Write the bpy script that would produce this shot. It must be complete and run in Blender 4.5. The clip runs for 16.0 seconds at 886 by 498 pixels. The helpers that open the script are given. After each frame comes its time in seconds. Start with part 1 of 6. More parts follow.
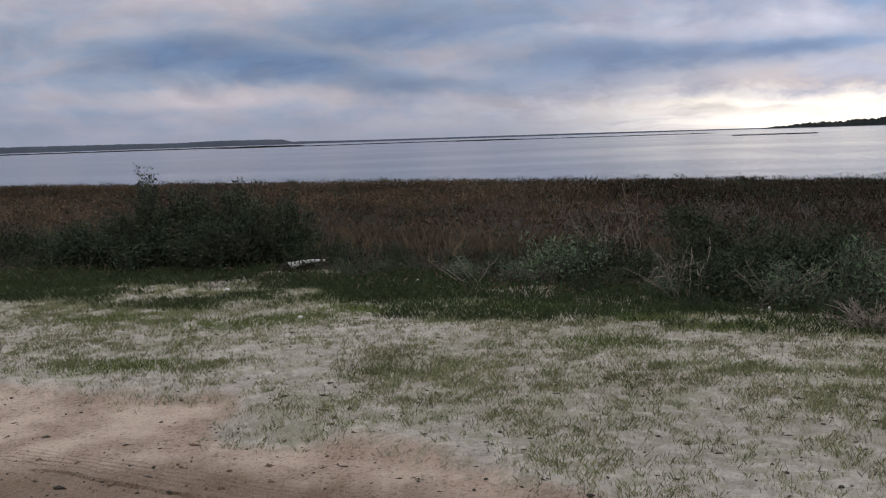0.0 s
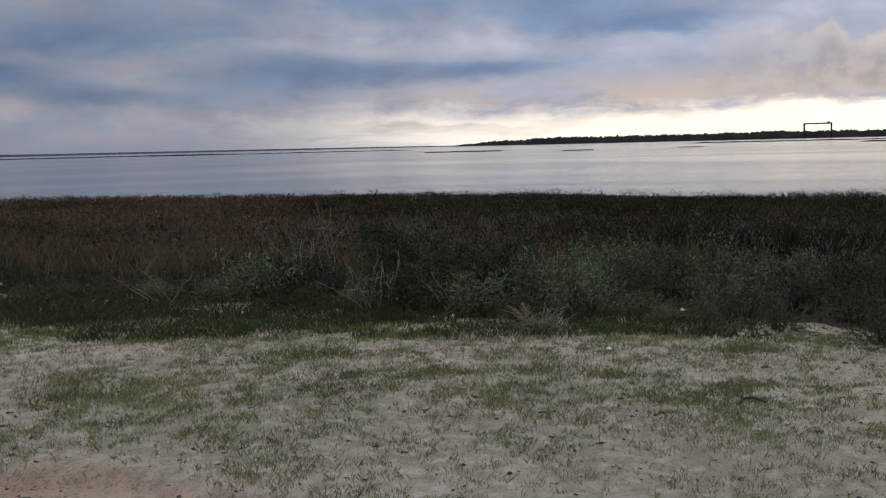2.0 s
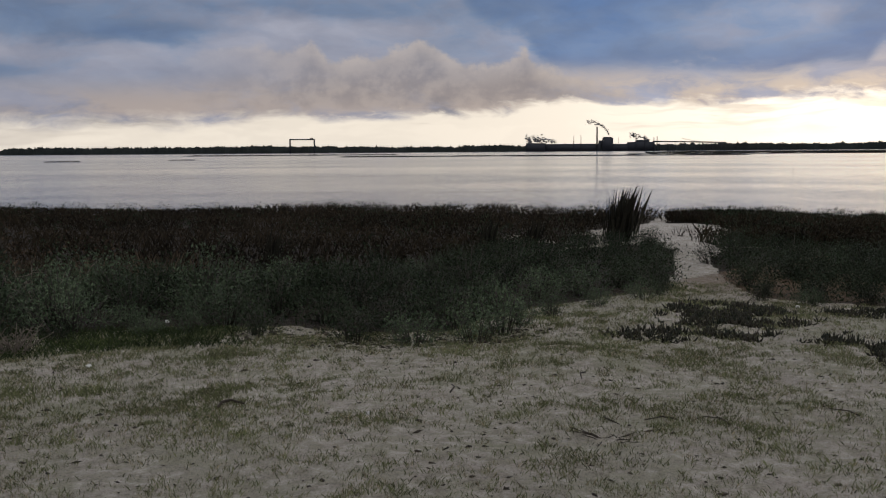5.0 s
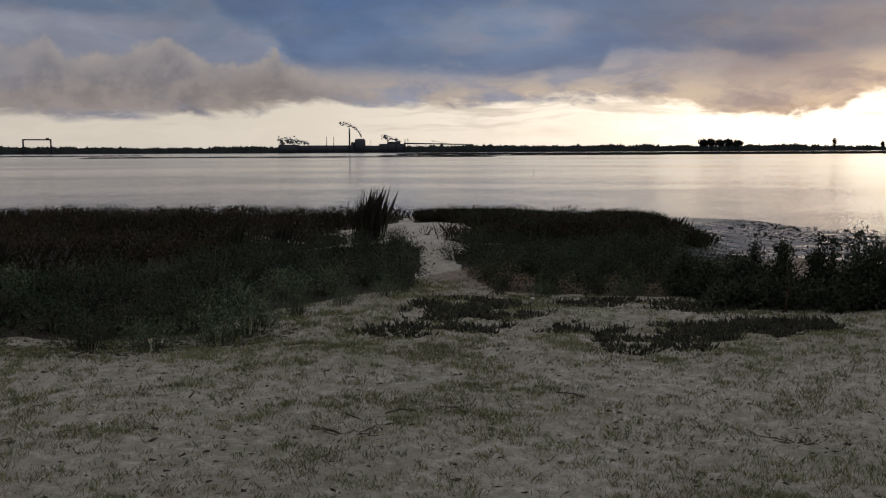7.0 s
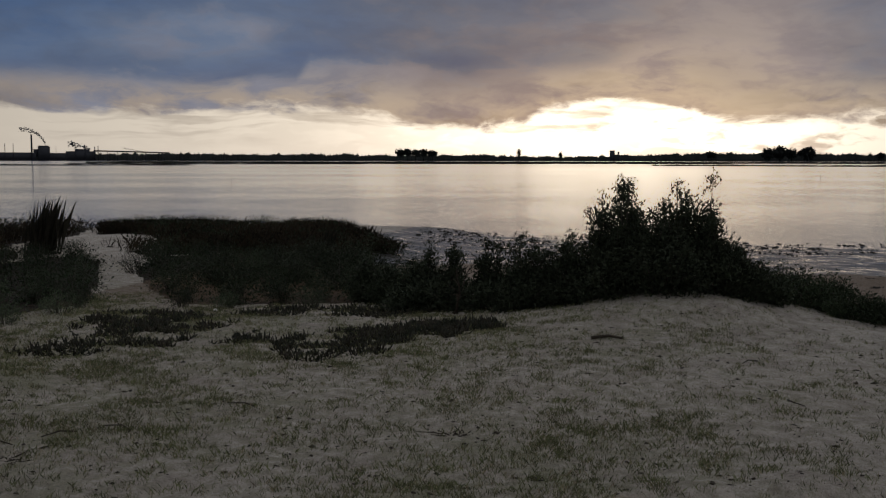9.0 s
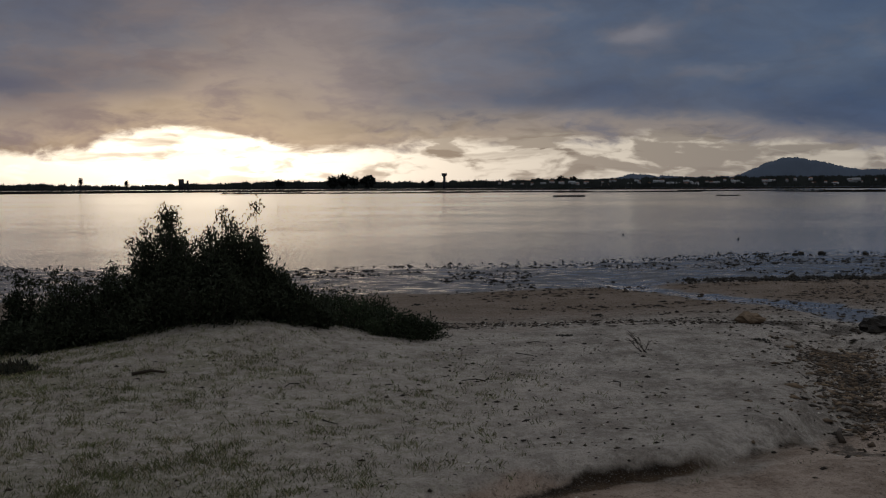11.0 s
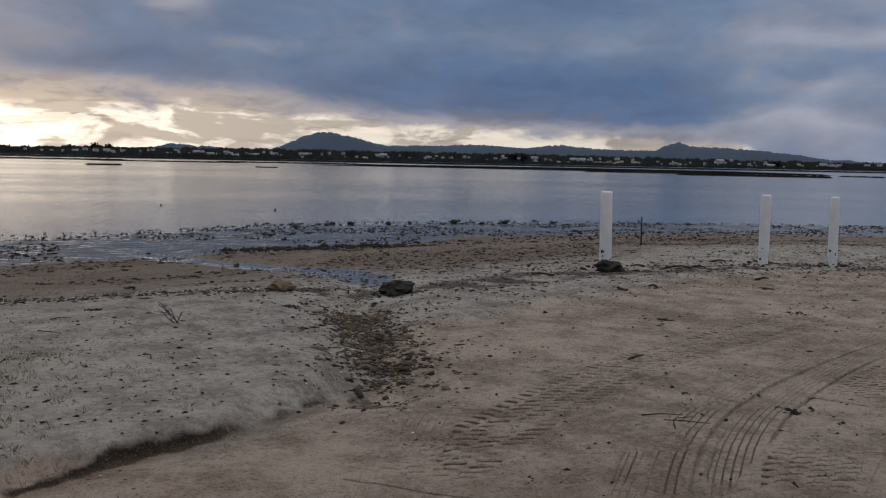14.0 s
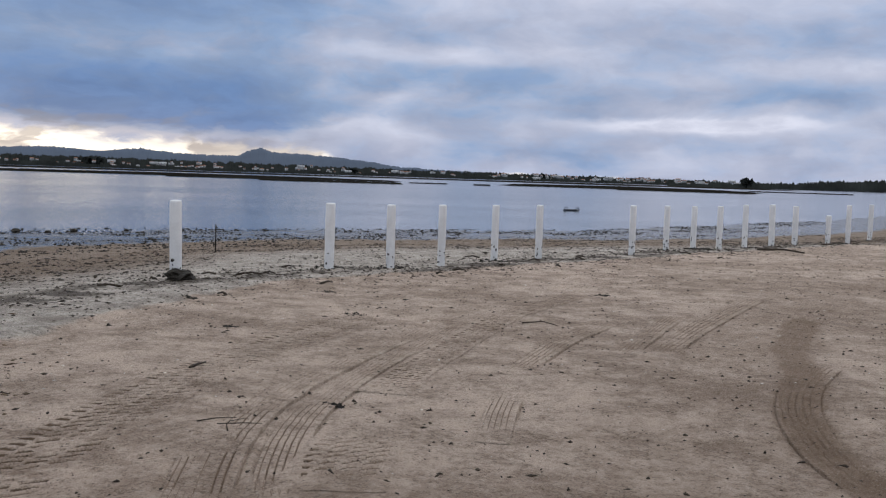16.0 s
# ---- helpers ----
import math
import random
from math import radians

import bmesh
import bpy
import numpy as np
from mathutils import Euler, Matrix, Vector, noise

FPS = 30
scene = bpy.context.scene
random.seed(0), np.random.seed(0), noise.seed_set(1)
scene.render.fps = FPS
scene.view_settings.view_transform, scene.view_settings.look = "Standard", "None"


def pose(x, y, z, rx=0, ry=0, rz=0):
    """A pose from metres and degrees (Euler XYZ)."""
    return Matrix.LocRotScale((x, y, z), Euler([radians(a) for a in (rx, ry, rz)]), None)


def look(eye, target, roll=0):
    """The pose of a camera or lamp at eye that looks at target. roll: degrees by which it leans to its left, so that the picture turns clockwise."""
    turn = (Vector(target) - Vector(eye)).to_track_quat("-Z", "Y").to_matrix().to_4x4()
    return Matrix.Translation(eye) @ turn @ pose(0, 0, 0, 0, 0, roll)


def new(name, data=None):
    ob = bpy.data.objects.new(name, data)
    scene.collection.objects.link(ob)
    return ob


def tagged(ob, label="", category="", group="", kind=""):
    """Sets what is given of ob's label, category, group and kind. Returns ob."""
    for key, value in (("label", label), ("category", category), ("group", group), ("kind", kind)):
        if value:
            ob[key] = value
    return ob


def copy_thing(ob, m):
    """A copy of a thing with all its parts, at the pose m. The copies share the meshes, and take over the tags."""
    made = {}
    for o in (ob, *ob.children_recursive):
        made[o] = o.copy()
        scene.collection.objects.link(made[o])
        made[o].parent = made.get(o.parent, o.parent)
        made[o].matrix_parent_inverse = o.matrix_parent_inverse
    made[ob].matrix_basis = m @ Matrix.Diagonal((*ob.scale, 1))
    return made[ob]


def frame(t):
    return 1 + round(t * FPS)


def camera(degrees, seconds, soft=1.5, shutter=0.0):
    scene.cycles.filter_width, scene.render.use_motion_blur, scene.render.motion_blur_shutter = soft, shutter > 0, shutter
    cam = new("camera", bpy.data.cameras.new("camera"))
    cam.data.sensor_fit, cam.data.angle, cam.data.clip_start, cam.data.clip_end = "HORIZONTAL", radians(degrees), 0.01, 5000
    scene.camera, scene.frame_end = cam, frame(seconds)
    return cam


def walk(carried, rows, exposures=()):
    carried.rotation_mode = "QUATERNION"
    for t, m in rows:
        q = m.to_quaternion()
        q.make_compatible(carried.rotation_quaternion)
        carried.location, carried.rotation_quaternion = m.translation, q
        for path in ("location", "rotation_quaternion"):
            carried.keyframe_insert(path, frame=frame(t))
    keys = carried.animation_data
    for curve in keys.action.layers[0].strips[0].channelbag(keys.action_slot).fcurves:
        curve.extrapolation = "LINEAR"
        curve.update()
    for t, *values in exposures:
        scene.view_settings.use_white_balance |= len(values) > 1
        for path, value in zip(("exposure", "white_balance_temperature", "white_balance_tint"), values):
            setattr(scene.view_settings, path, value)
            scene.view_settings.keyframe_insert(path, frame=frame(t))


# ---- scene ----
# ---- camera ----
cam = camera(47.9, 16.0, soft=1.2)
# seconds, x, y, z, yaw, pitch, roll
ROWS = [
    (0, 0.235, 0.208, 1.593, 0.00, -6.31, 1.87),
    (0.5, 0.260, 0.195, 1.590, -3.03, -6.11, 1.80),
    (1, 0.260, 0.130, 1.596, -8.02, -6.08, 1.49),
    (1.5, 0.270, 0.073, 1.598, -12.32, -5.87, 1.50),
    (2, 0.272, 0.021, 1.609, -17.10, -5.89, 1.36),
    (2.5, 0.277, -0.029, 1.610, -23.65, -5.87, 0.94),
    (3, 0.283, -0.059, 1.608, -28.32, -5.95, 0.99),
    (3.5, 0.277, -0.095, 1.608, -30.92, -5.82, 0.69),
    (4, 0.284, -0.135, 1.607, -34.88, -5.85, 0.80),
    (4.5, 0.294, -0.140, 1.607, -41.22, -5.56, 0.40),
    (4.7, 0.298, -0.145, 1.606, -43.14, -5.55, 0.37),
    (6.8, 0.355, -0.222, 1.585, -57.89, -5.64, 0.39),
    (7, 0.356, -0.240, 1.584, -59.61, -5.57, 0.27),
    (7.5, 0.353, -0.275, 1.587, -63.68, -5.30, 0.35),
    (8, 0.340, -0.340, 1.592, -67.73, -5.52, 0.41),
    (8.5, 0.335, -0.410, 1.593, -72.32, -5.34, 0.10),
    (9, 0.355, -0.482, 1.592, -76.60, -5.08, -0.07),
    (9.5, 0.382, -0.559, 1.589, -81.69, -4.55, -0.12),
    (10, 0.405, -0.645, 1.588, -87.08, -4.57, -0.23),
    (10.2, 0.415, -0.671, 1.588, -90.30, -4.31, -0.16),
    (12.3, 0.575, -0.808, 1.571, -112.47, -3.78, -0.14),
    (12.5, 0.585, -0.806, 1.572, -114.14, -3.91, -0.47),
    (13, 0.556, -0.802, 1.576, -117.47, -4.01, -0.59),
    (13.5, 0.485, -0.795, 1.578, -122.89, -5.10, -1.24),
    (14, 0.400, -0.810, 1.580, -126.74, -5.01, -1.14),
    (14.5, 0.329, -0.835, 1.592, -133.32, -4.57, -1.28),
    (15, 0.258, -0.850, 1.602, -139.00, -4.46, -1.50),
    (15.5, 0.165, -0.815, 1.620, -143.10, -4.35, -1.54),
    (16, 0.045, -0.735, 1.650, -150.30, -4.12, -1.78),
]
EXPOSURE = [(0, 0.0), (1.5, -0.25), (3.5, -0.6), (4.7, -0.8), (7, -1.3), (9, -1.75), (10.2, -1.9), (12.5, -1.63), (13.5, -1.1),
            (14.5, -0.97), (15.2, -0.72), (16, -0.2)]
walk(cam, [(t, pose(x, y, z, 90 + p, r, w)) for t, x, y, z, w, p, r in ROWS], EXPOSURE)


# ---- node arithmetic ----
class Sock:
    """A node socket that adds, multiplies and so on."""

    def __init__(self, tree, out):
        self.tree, self.out = tree, out

    def op(self, kind, *others, clamp=False):
        n = self.tree.nodes.new("ShaderNodeMath")
        n.operation, n.use_clamp = kind, clamp
        for i, s in enumerate((self, *others)):
            if isinstance(s, Sock):
                self.tree.links.new(s.out, n.inputs[i])
            else:
                n.inputs[i].default_value = s
        return Sock(self.tree, n.outputs[0])

    def __add__(self, o): return self.op("ADD", o)
    def __sub__(self, o): return self.op("SUBTRACT", o)
    def __mul__(self, o): return self.op("MULTIPLY", o)
    def __truediv__(self, o): return self.op("DIVIDE", o)
    def clip(self): return self.op("ADD", 0.0, clamp=True)
    def exp(self): return self.op("EXPONENT")

    def span(self, a, b, c=0.0, d=1.0, smooth=True):
        n = self.tree.nodes.new("ShaderNodeMapRange")
        n.interpolation_type = "SMOOTHSTEP" if smooth else "LINEAR"
        self.tree.links.new(self.out, n.inputs[0])
        for i, v in enumerate((a, b, c, d)):
            if isinstance(v, Sock):
                self.tree.links.new(v.out, n.inputs[i + 1])
            else:
                n.inputs[i + 1].default_value = v
        return Sock(self.tree, n.outputs[0])

    def curve(self, lo, hi, top, points):
        """Piecewise smooth values over lo..hi, each as value / top."""
        n = self.tree.nodes.new("ShaderNodeValToRGB")
        n.color_ramp.interpolation = "EASE"
        while len(n.color_ramp.elements) < len(points):
            n.color_ramp.elements.new(0.5)
        for e, (x, v) in zip(n.color_ramp.elements, points):
            e.position, e.color = (x - lo) / (hi - lo), (v / top, v / top, v / top, 1)
        self.tree.links.new(self.span(lo, hi, 0, 1, False).out, n.inputs[0])
        return Sock(self.tree, n.outputs[0]) * top


def link(tree, a, socket):
    if isinstance(a, Sock):
        tree.links.new(a.out, socket)
    elif isinstance(a, tuple):
        socket.default_value = (*a, 1.0) if len(a) == 3 and len(socket.default_value) == 4 else a
    else:
        socket.default_value = a


def mixed(tree, f, a, b, blend="MIX"):
    n = tree.nodes.new("ShaderNodeMix")
    n.data_type, n.blend_type = "RGBA", blend
    link(tree, f, n.inputs[0]), link(tree, a, n.inputs[6]), link(tree, b, n.inputs[7])
    return Sock(tree, n.outputs[2])


def texture(tree, vec, scale, detail=4.0, rough=0.55, distort=0.0, kind="ShaderNodeTexNoise"):
    n = tree.nodes.new(kind)
    n.inputs["Scale"].default_value = scale
    if kind == "ShaderNodeTexNoise":
        n.inputs["Detail"].default_value, n.inputs["Roughness"].default_value, n.inputs["Distortion"].default_value = detail, rough, distort
    if vec is not None:
        tree.links.new(vec.out, n.inputs["Vector"])
    return Sock(tree, n.outputs[0])


def vector(tree, x, y, z):
    n = tree.nodes.new("ShaderNodeCombineXYZ")
    for s, v in zip(n.inputs, (x, y, z)):
        link(tree, v, s)
    return Sock(tree, n.outputs[0])


def position(tree, sx=1.0, sy=1.0, sz=1.0):
    g = tree.nodes.new("ShaderNodeNewGeometry")
    m = tree.nodes.new("ShaderNodeMapping")
    m.inputs["Scale"].default_value = (sx, sy, sz)
    tree.links.new(g.outputs["Position"], m.inputs["Vector"])
    return Sock(tree, m.outputs[0])


# ---- sky: a broken overcast deck at sunset, open along the western horizon ----
SUN_AZ, SUN_EL = 86.5, 2.5
world = bpy.data.worlds.new("sky")
scene.world = world
world.use_nodes = True
wt = world.node_tree
sep = wt.nodes.new("ShaderNodeSeparateXYZ")
wt.links.new(wt.nodes.new("ShaderNodeTexCoord").outputs["Generated"], sep.inputs[0])
dx, dy, dz = (Sock(wt, o) for o in sep.outputs)
az = dx.op("ARCTAN2", dy) * 57.2958
el = dz.op("ARCSINE") * 57.2958
rise = dz.op("MAXIMUM", 0.0) + 0.085
flat = vector(wt, dx / rise, dy / rise, 0.0)
# everything in the deck is bent by a slow eddy so that no edge runs level
bend_a = texture(wt, vector(wt, az * 0.11, el * 0.34, 5.5), 1.0, 4.0, 0.55)
bend_e = texture(wt, vector(wt, az * 0.14, el * 0.34, 12.5), 1.0, 4.0, 0.55)
wa, we = az + (bend_a - 0.5) * 6.0, el + (bend_e - 0.5) * 1.6
n_big = texture(wt, flat, 0.42, 3.0, 0.42)
n_mid = texture(wt, vector(wt, wa * 0.085, we * 0.30, 1.7), 0.9, 6.0, 0.52)
n_fine = texture(wt, vector(wt, wa * 0.16, we * 0.52, 9.1), 1.7, 6.0, 0.56)
curd = texture(wt, vector(wt, wa * 0.30, we * 0.80, 3.3), 1.0, 7.0, 0.6)
streak = texture(wt, vector(wt, wa * 0.08, we * 1.0, 4.4), 1.3, 4.0, 0.55)
puff = texture(wt, vector(wt, wa * 0.2, we * 0.36, 2.2), 1.1, 6.0, 0.55)
gap_top = az.curve(-40, 180, 10, [(-40, 0.0), (-12, 0.0), (-9, 0.35), (0, 0.8), (6, 1.5), (15, 1.9), (24, 1.7), (29, 1.75), (40, 2.15), (46, 2.1), (53, 2.8),
                                  (58, 2.8), (61, 2.7), (67.4, 3.0), (72, 2.7), (77, 2.0), (81, 2.1), (82.5, 3.1), (87, 3.4), (90, 3.1), (92.7, 2.3),
                                  (97, 2.5), (104, 2.7), (110, 2.9), (114, 2.9), (119, 2.6), (124, 2.2), (133, 1.8), (139, 1.5), (143, 1.1), (147, 0.0), (180, 0.0)])
gap = (gap_top + (n_mid - 0.5) * 0.7 + (curd - 0.5) * 2.0 + (n_fine - 0.5) * 1.2 - el).span(az.span(10, 50, -0.9, -0.25), az.span(10, 50, 0.8, 0.4)) * az.span(0, 26)
veil = (n_fine.span(0.45, 0.57) * az.curve(-40, 180, 1, [(-40, 0.1), (30, 0.1), (55, 0.05), (72, 0.12), (82, 0.25), (92, 0.6), (104, 0.82), (140, 0.8), (180, 0.9)])
        + streak.span(0.52, 0.68) * el.span(0.5, 2.0) * 0.45 + streak.span(0.44, 0.60) * az.span(34, 8) * 0.5).clip()
sun_w = (((az - SUN_AZ) / 24.0).op("POWER", 2.0) * -1.0).exp()
sun_c = ((((az - SUN_AZ) / 9.0).op("POWER", 2.0) + ((el - 1.8) / 2.0).op("POWER", 2.0)) * -1.0).exp()
clear = mixed(wt, sun_w, (1.55, 1.41, 1.22), (3.6, 3.2, 2.65))
clear = mixed(wt, sun_c, clear, (8.0, 7.2, 5.8))
clear = mixed(wt, veil, clear, mixed(wt, sun_w, (0.62, 0.56, 0.53), (1.15, 0.96, 0.76)))
# the thick deck: its underside over the bearing, and how thick it is
under = az.curve(-40, 180, 10, [(-40, 9.9), (44, 9.9), (49, 6.8), (52, 4.6), (53, 4.4), (68.4, 4.2), (69.2, 5.4), (78, 5.1), (85, 5.2), (89, 6.4), (92.5, 6.4), (97, 4.8), (101, 4.5), (106, 4.2),
                                (111.5, 3.8), (116, 3.7), (121, 2.75), (124, 2.4), (132, 2.1), (139.5, 1.9), (141, 2.1), (144, 3.0), (150, 5.5), (156, 9.9), (180, 9.9)])
slab = (el + (curd - 0.5) * 1.6 + (n_fine - 0.5) * 1.2 - under).span(-0.3, 0.8)
thick = az.curve(-40, 180, 1, [(-40, 0.0), (46, 0.3), (52, 0.55), (66, 0.55), (76, 0.36), (86, 0.36), (96, 0.12), (108, 0.2), (116, 0.42), (122, 0.75), (138, 0.7), (146, 0.3), (152, 0.0), (180, 0.0)])
thick = thick * (az.span(114, 122) * el.span(4.2, 7.5, 0.0, 0.5) * -1.0 + 1.0)
waz, wel = wa + (n_mid - 0.5) * 3.0, we + (puff - 0.5) * 1.0
# cloud masses: bearing, height, half sizes, how much thicker or thinner
body = (n_big - 0.5) * 0.45 + (n_mid - 0.5) * 0.75 + (puff - 0.5) * 0.7 + (curd - 0.5) * 0.75 + 0.39 + slab * thick + az.span(34, 6) * 0.20
for a0, e0, sx, sy, amp in ((-14, 5.1, 5, 0.8, 0.5), (-8.5, 4.1, 4, 0.7, 0.5), (-4, 3.2, 4, 0.6, 0.35), (-2, 6.6, 6, 1.1, 0.35), (-14, 2.8, 8, 0.6, -0.25), (-9, 7.9, 9, 0.9, -0.22), (4, 2.8, 7, 0.6, 0.25),
                            (12, 4.0, 7, 0.8, 0.35), (19.5, 4.3, 3.5, 0.5, 0.45), (30, 6.5, 3.5, 0.6, 0.45), (23, 7.6, 12, 1.2, 0.28), (13, 5.7, 9, 0.5, -0.22), (40, 8.2, 8, 1.0, 0.35),
                            (62.6, 6.9, 4, 1.2, -0.3), (57, 8.6, 7, 1.5, 0.12), (77.5, 5.6, 2.2, 0.5, 0.3), (91, 7.0, 6.0, 4.0, -0.42), (117, 6.1, 2.6, 0.4, -0.28), (111.4, 8.3, 1.6, 0.45, -0.35),
                            (108, 5.2, 4, 0.8, 0.32), (102, 3.9, 3, 0.45, 0.35), (147, 2.4, 3.2, 0.8, -0.32), (164, 3.25, 6, 0.4, -0.5), (166, 2.2, 8, 0.5, 0.2), (152, 5.5, 4.5, 0.8, 0.2),
                            (157, 1.5, 4, 0.5, 0.25), (145, 4.3, 4, 0.5, -0.12), (151, 7.0, 6, 0.6, -0.22), (168, 4.8, 6, 0.6, 0.2), (172, 6.3, 5, 0.6, -0.22)):
    r2 = ((waz - a0) / sx).op("POWER", 2.0) + ((wel - e0) / sy).op("POWER", 2.0)
    body = body + (r2.op("POWER", 1.4) * -0.8).exp() * amp
ramp = wt.nodes.new("ShaderNodeValToRGB")
for k, (x, c) in enumerate(((0.0, (0.70, 0.67, 0.74)), (0.30, (0.47, 0.48, 0.58)), (0.58, (0.26, 0.335, 0.485)), (0.95, (0.135, 0.22, 0.40)))):
    e = ramp.color_ramp.elements[k] if k < 2 else ramp.color_ramp.elements.new(x)
    e.position, e.color = x, (*c, 1)
wt.links.new((body / 1.2).clip().out, ramp.inputs[0])
deck = mixed(wt, 1.0, Sock(wt, ramp.outputs[0]), mixed(wt, curd.span(0.3, 0.7), (0.84, 0.85, 0.88), (1.16, 1.15, 1.13)), "MULTIPLY")
deck = mixed(wt, sun_w * body.span(0.8, 0.3) * 0.2, deck, (0.72, 0.60, 0.52))
deck = mixed(wt, 1.0, deck, mixed(wt, az.span(112, 128), mixed(wt, az.span(-5, 30), (1.0, 0.94, 0.90), mixed(wt, az.span(45, 53) * az.span(77, 66), mixed(wt, az.span(66, 77) * az.span(102, 94), (1.06, 1.12, 1.2), (1.24, 1.18, 1.16)), (1.28, 1.40, 1.54))), (1.08, 1.18, 1.28)), "MULTIPLY")
# a mauve belt over the open strip in the east
belt = (el - gap_top).span(0.0, 0.6) * (el - gap_top).span(2.8, 0.9) * az.span(4, 26) * az.span(60, 50) * (puff * 0.5 + curd * 0.5).span(0.34, 0.58)
deck = mixed(wt, belt * 0.8, deck, (0.58, 0.51, 0.51))
near_gap = (el - gap_top).span(0.2, 2.9, 1.0, 0.0) * gap_top.span(0.3, 2.0)
warm = near_gap * (puff * 0.4 + curd * 0.6).span(0.36, 0.56) * (slab * -0.85 + 1.0) * az.curve(-40, 180, 1, [(-40, 0.2), (14, 0.25), (34, 0.7), (52, 1.0), (64, 1.0), (80, 1.0), (100, 0.95), (112, 0.7), (140, 0.4), (180, 0.5)])
deck = mixed(wt, warm * 0.85, deck, mixed(wt, sun_w, (0.92, 0.76, 0.66), (1.75, 1.42, 1.05)))
deck = mixed(wt, near_gap * n_fine.span(0.50, 0.68) * (az.span(48, 55) * az.span(72, 66) * -0.45 + 0.55), deck, mixed(wt, sun_w, (0.32, 0.31, 0.35), (0.55, 0.48, 0.43)))
halo = ((((az - 90.5) / 7.5).op("POWER", 2.0) + (el / 6.0).op("POWER", 2.0)) * -1.0).exp() * (n_fine * 0.6 + curd * 0.4).span(0.40, 0.58)
deck = mixed(wt, halo * 0.85, deck, (1.7, 1.42, 1.06))
# a bank of lit cumulus standing before the blue deck
heap = texture(wt, vector(wt, az * 0.75, el * 0.9, 8.8), 1.0, 6.0, 0.6)
crest = az.curve(-40, 180, 10, [(-40, 0), (26, 1.5), (29, 4.0), (30.5, 5.2), (33, 5.9), (35.3, 6.0), (37.3, 5.9), (38.4, 6.4), (39.3, 5.3), (41, 5.5), (43.4, 6.0), (44.7, 6.7), (45.6, 5.4), (48, 5.0),
                                (49.4, 5.3), (50.2, 5.9), (50.9, 4.9), (53, 4.3), (56, 3.4), (60, 1.5), (180, 0)]) + (heap - 0.5) * 1.7
bank = (crest - el).span(-0.05, 0.5) * (el + (curd - 0.5) * 3.0).span(1.6, 3.4) * (az + (curd - 0.5) * 8.0).span(29, 40)
lit = ((crest - el).span(1.6, 0.1) * 0.65 + (heap.span(0.35, 0.65) * 0.5)).clip()
deck = mixed(wt, bank * 0.75, deck, mixed(wt, lit, (0.42, 0.39, 0.43), (0.86, 0.75, 0.70)))
sky_col = mixed(wt, gap, deck, clear)
haze = el.span(0.0, 2.0, 0.75, 0.0) * az.span(-2, 18, 1.0, 0.0)
sky_col = mixed(wt, haze, sky_col, (0.31, 0.34, 0.43))
high = mixed(wt, n_big.span(0.35, 0.65), (1.3, 1.44, 1.68), (1.98, 2.05, 2.2))
sky_col = mixed(wt, el.span(16.0, 42.0), sky_col, high)
nishita = wt.nodes.new("ShaderNodeTexSky")
nishita.sky_type, nishita.sun_disc = "NISHITA", False
nishita.sun_elevation, nishita.sun_rotation = radians(SUN_EL), radians(SUN_AZ)
bg_sky, bg_cloud, add = wt.nodes.new("ShaderNodeBackground"), wt.nodes["Background"], wt.nodes.new("ShaderNodeAddShader")
wt.links.new(nishita.outputs[0], bg_sky.inputs[0])
bg_sky.inputs[1].default_value = 0.012
wt.links.new(sky_col.out, bg_cloud.inputs[0])
bg_cloud.inputs[1].default_value = 1.0
wt.links.new(bg_sky.outputs[0], add.inputs[0]), wt.links.new(bg_cloud.outputs[0], add.inputs[1])
wt.links.new(add.outputs[0], wt.nodes["World Output"].inputs[0])

sun = new("sun", bpy.data.lights.new("sun", "SUN"))
sun.data.energy, sun.data.angle, sun.data.color = 0.05, radians(30), (1.0, 0.82, 0.62)
sa, se = radians(SUN_AZ), radians(SUN_EL + 2)
sun.matrix_world = look((0, 0, 50), (-math.sin(sa) * math.cos(se) * 50, -math.cos(sa) * math.cos(se) * 50, 50 - math.sin(se) * 50))


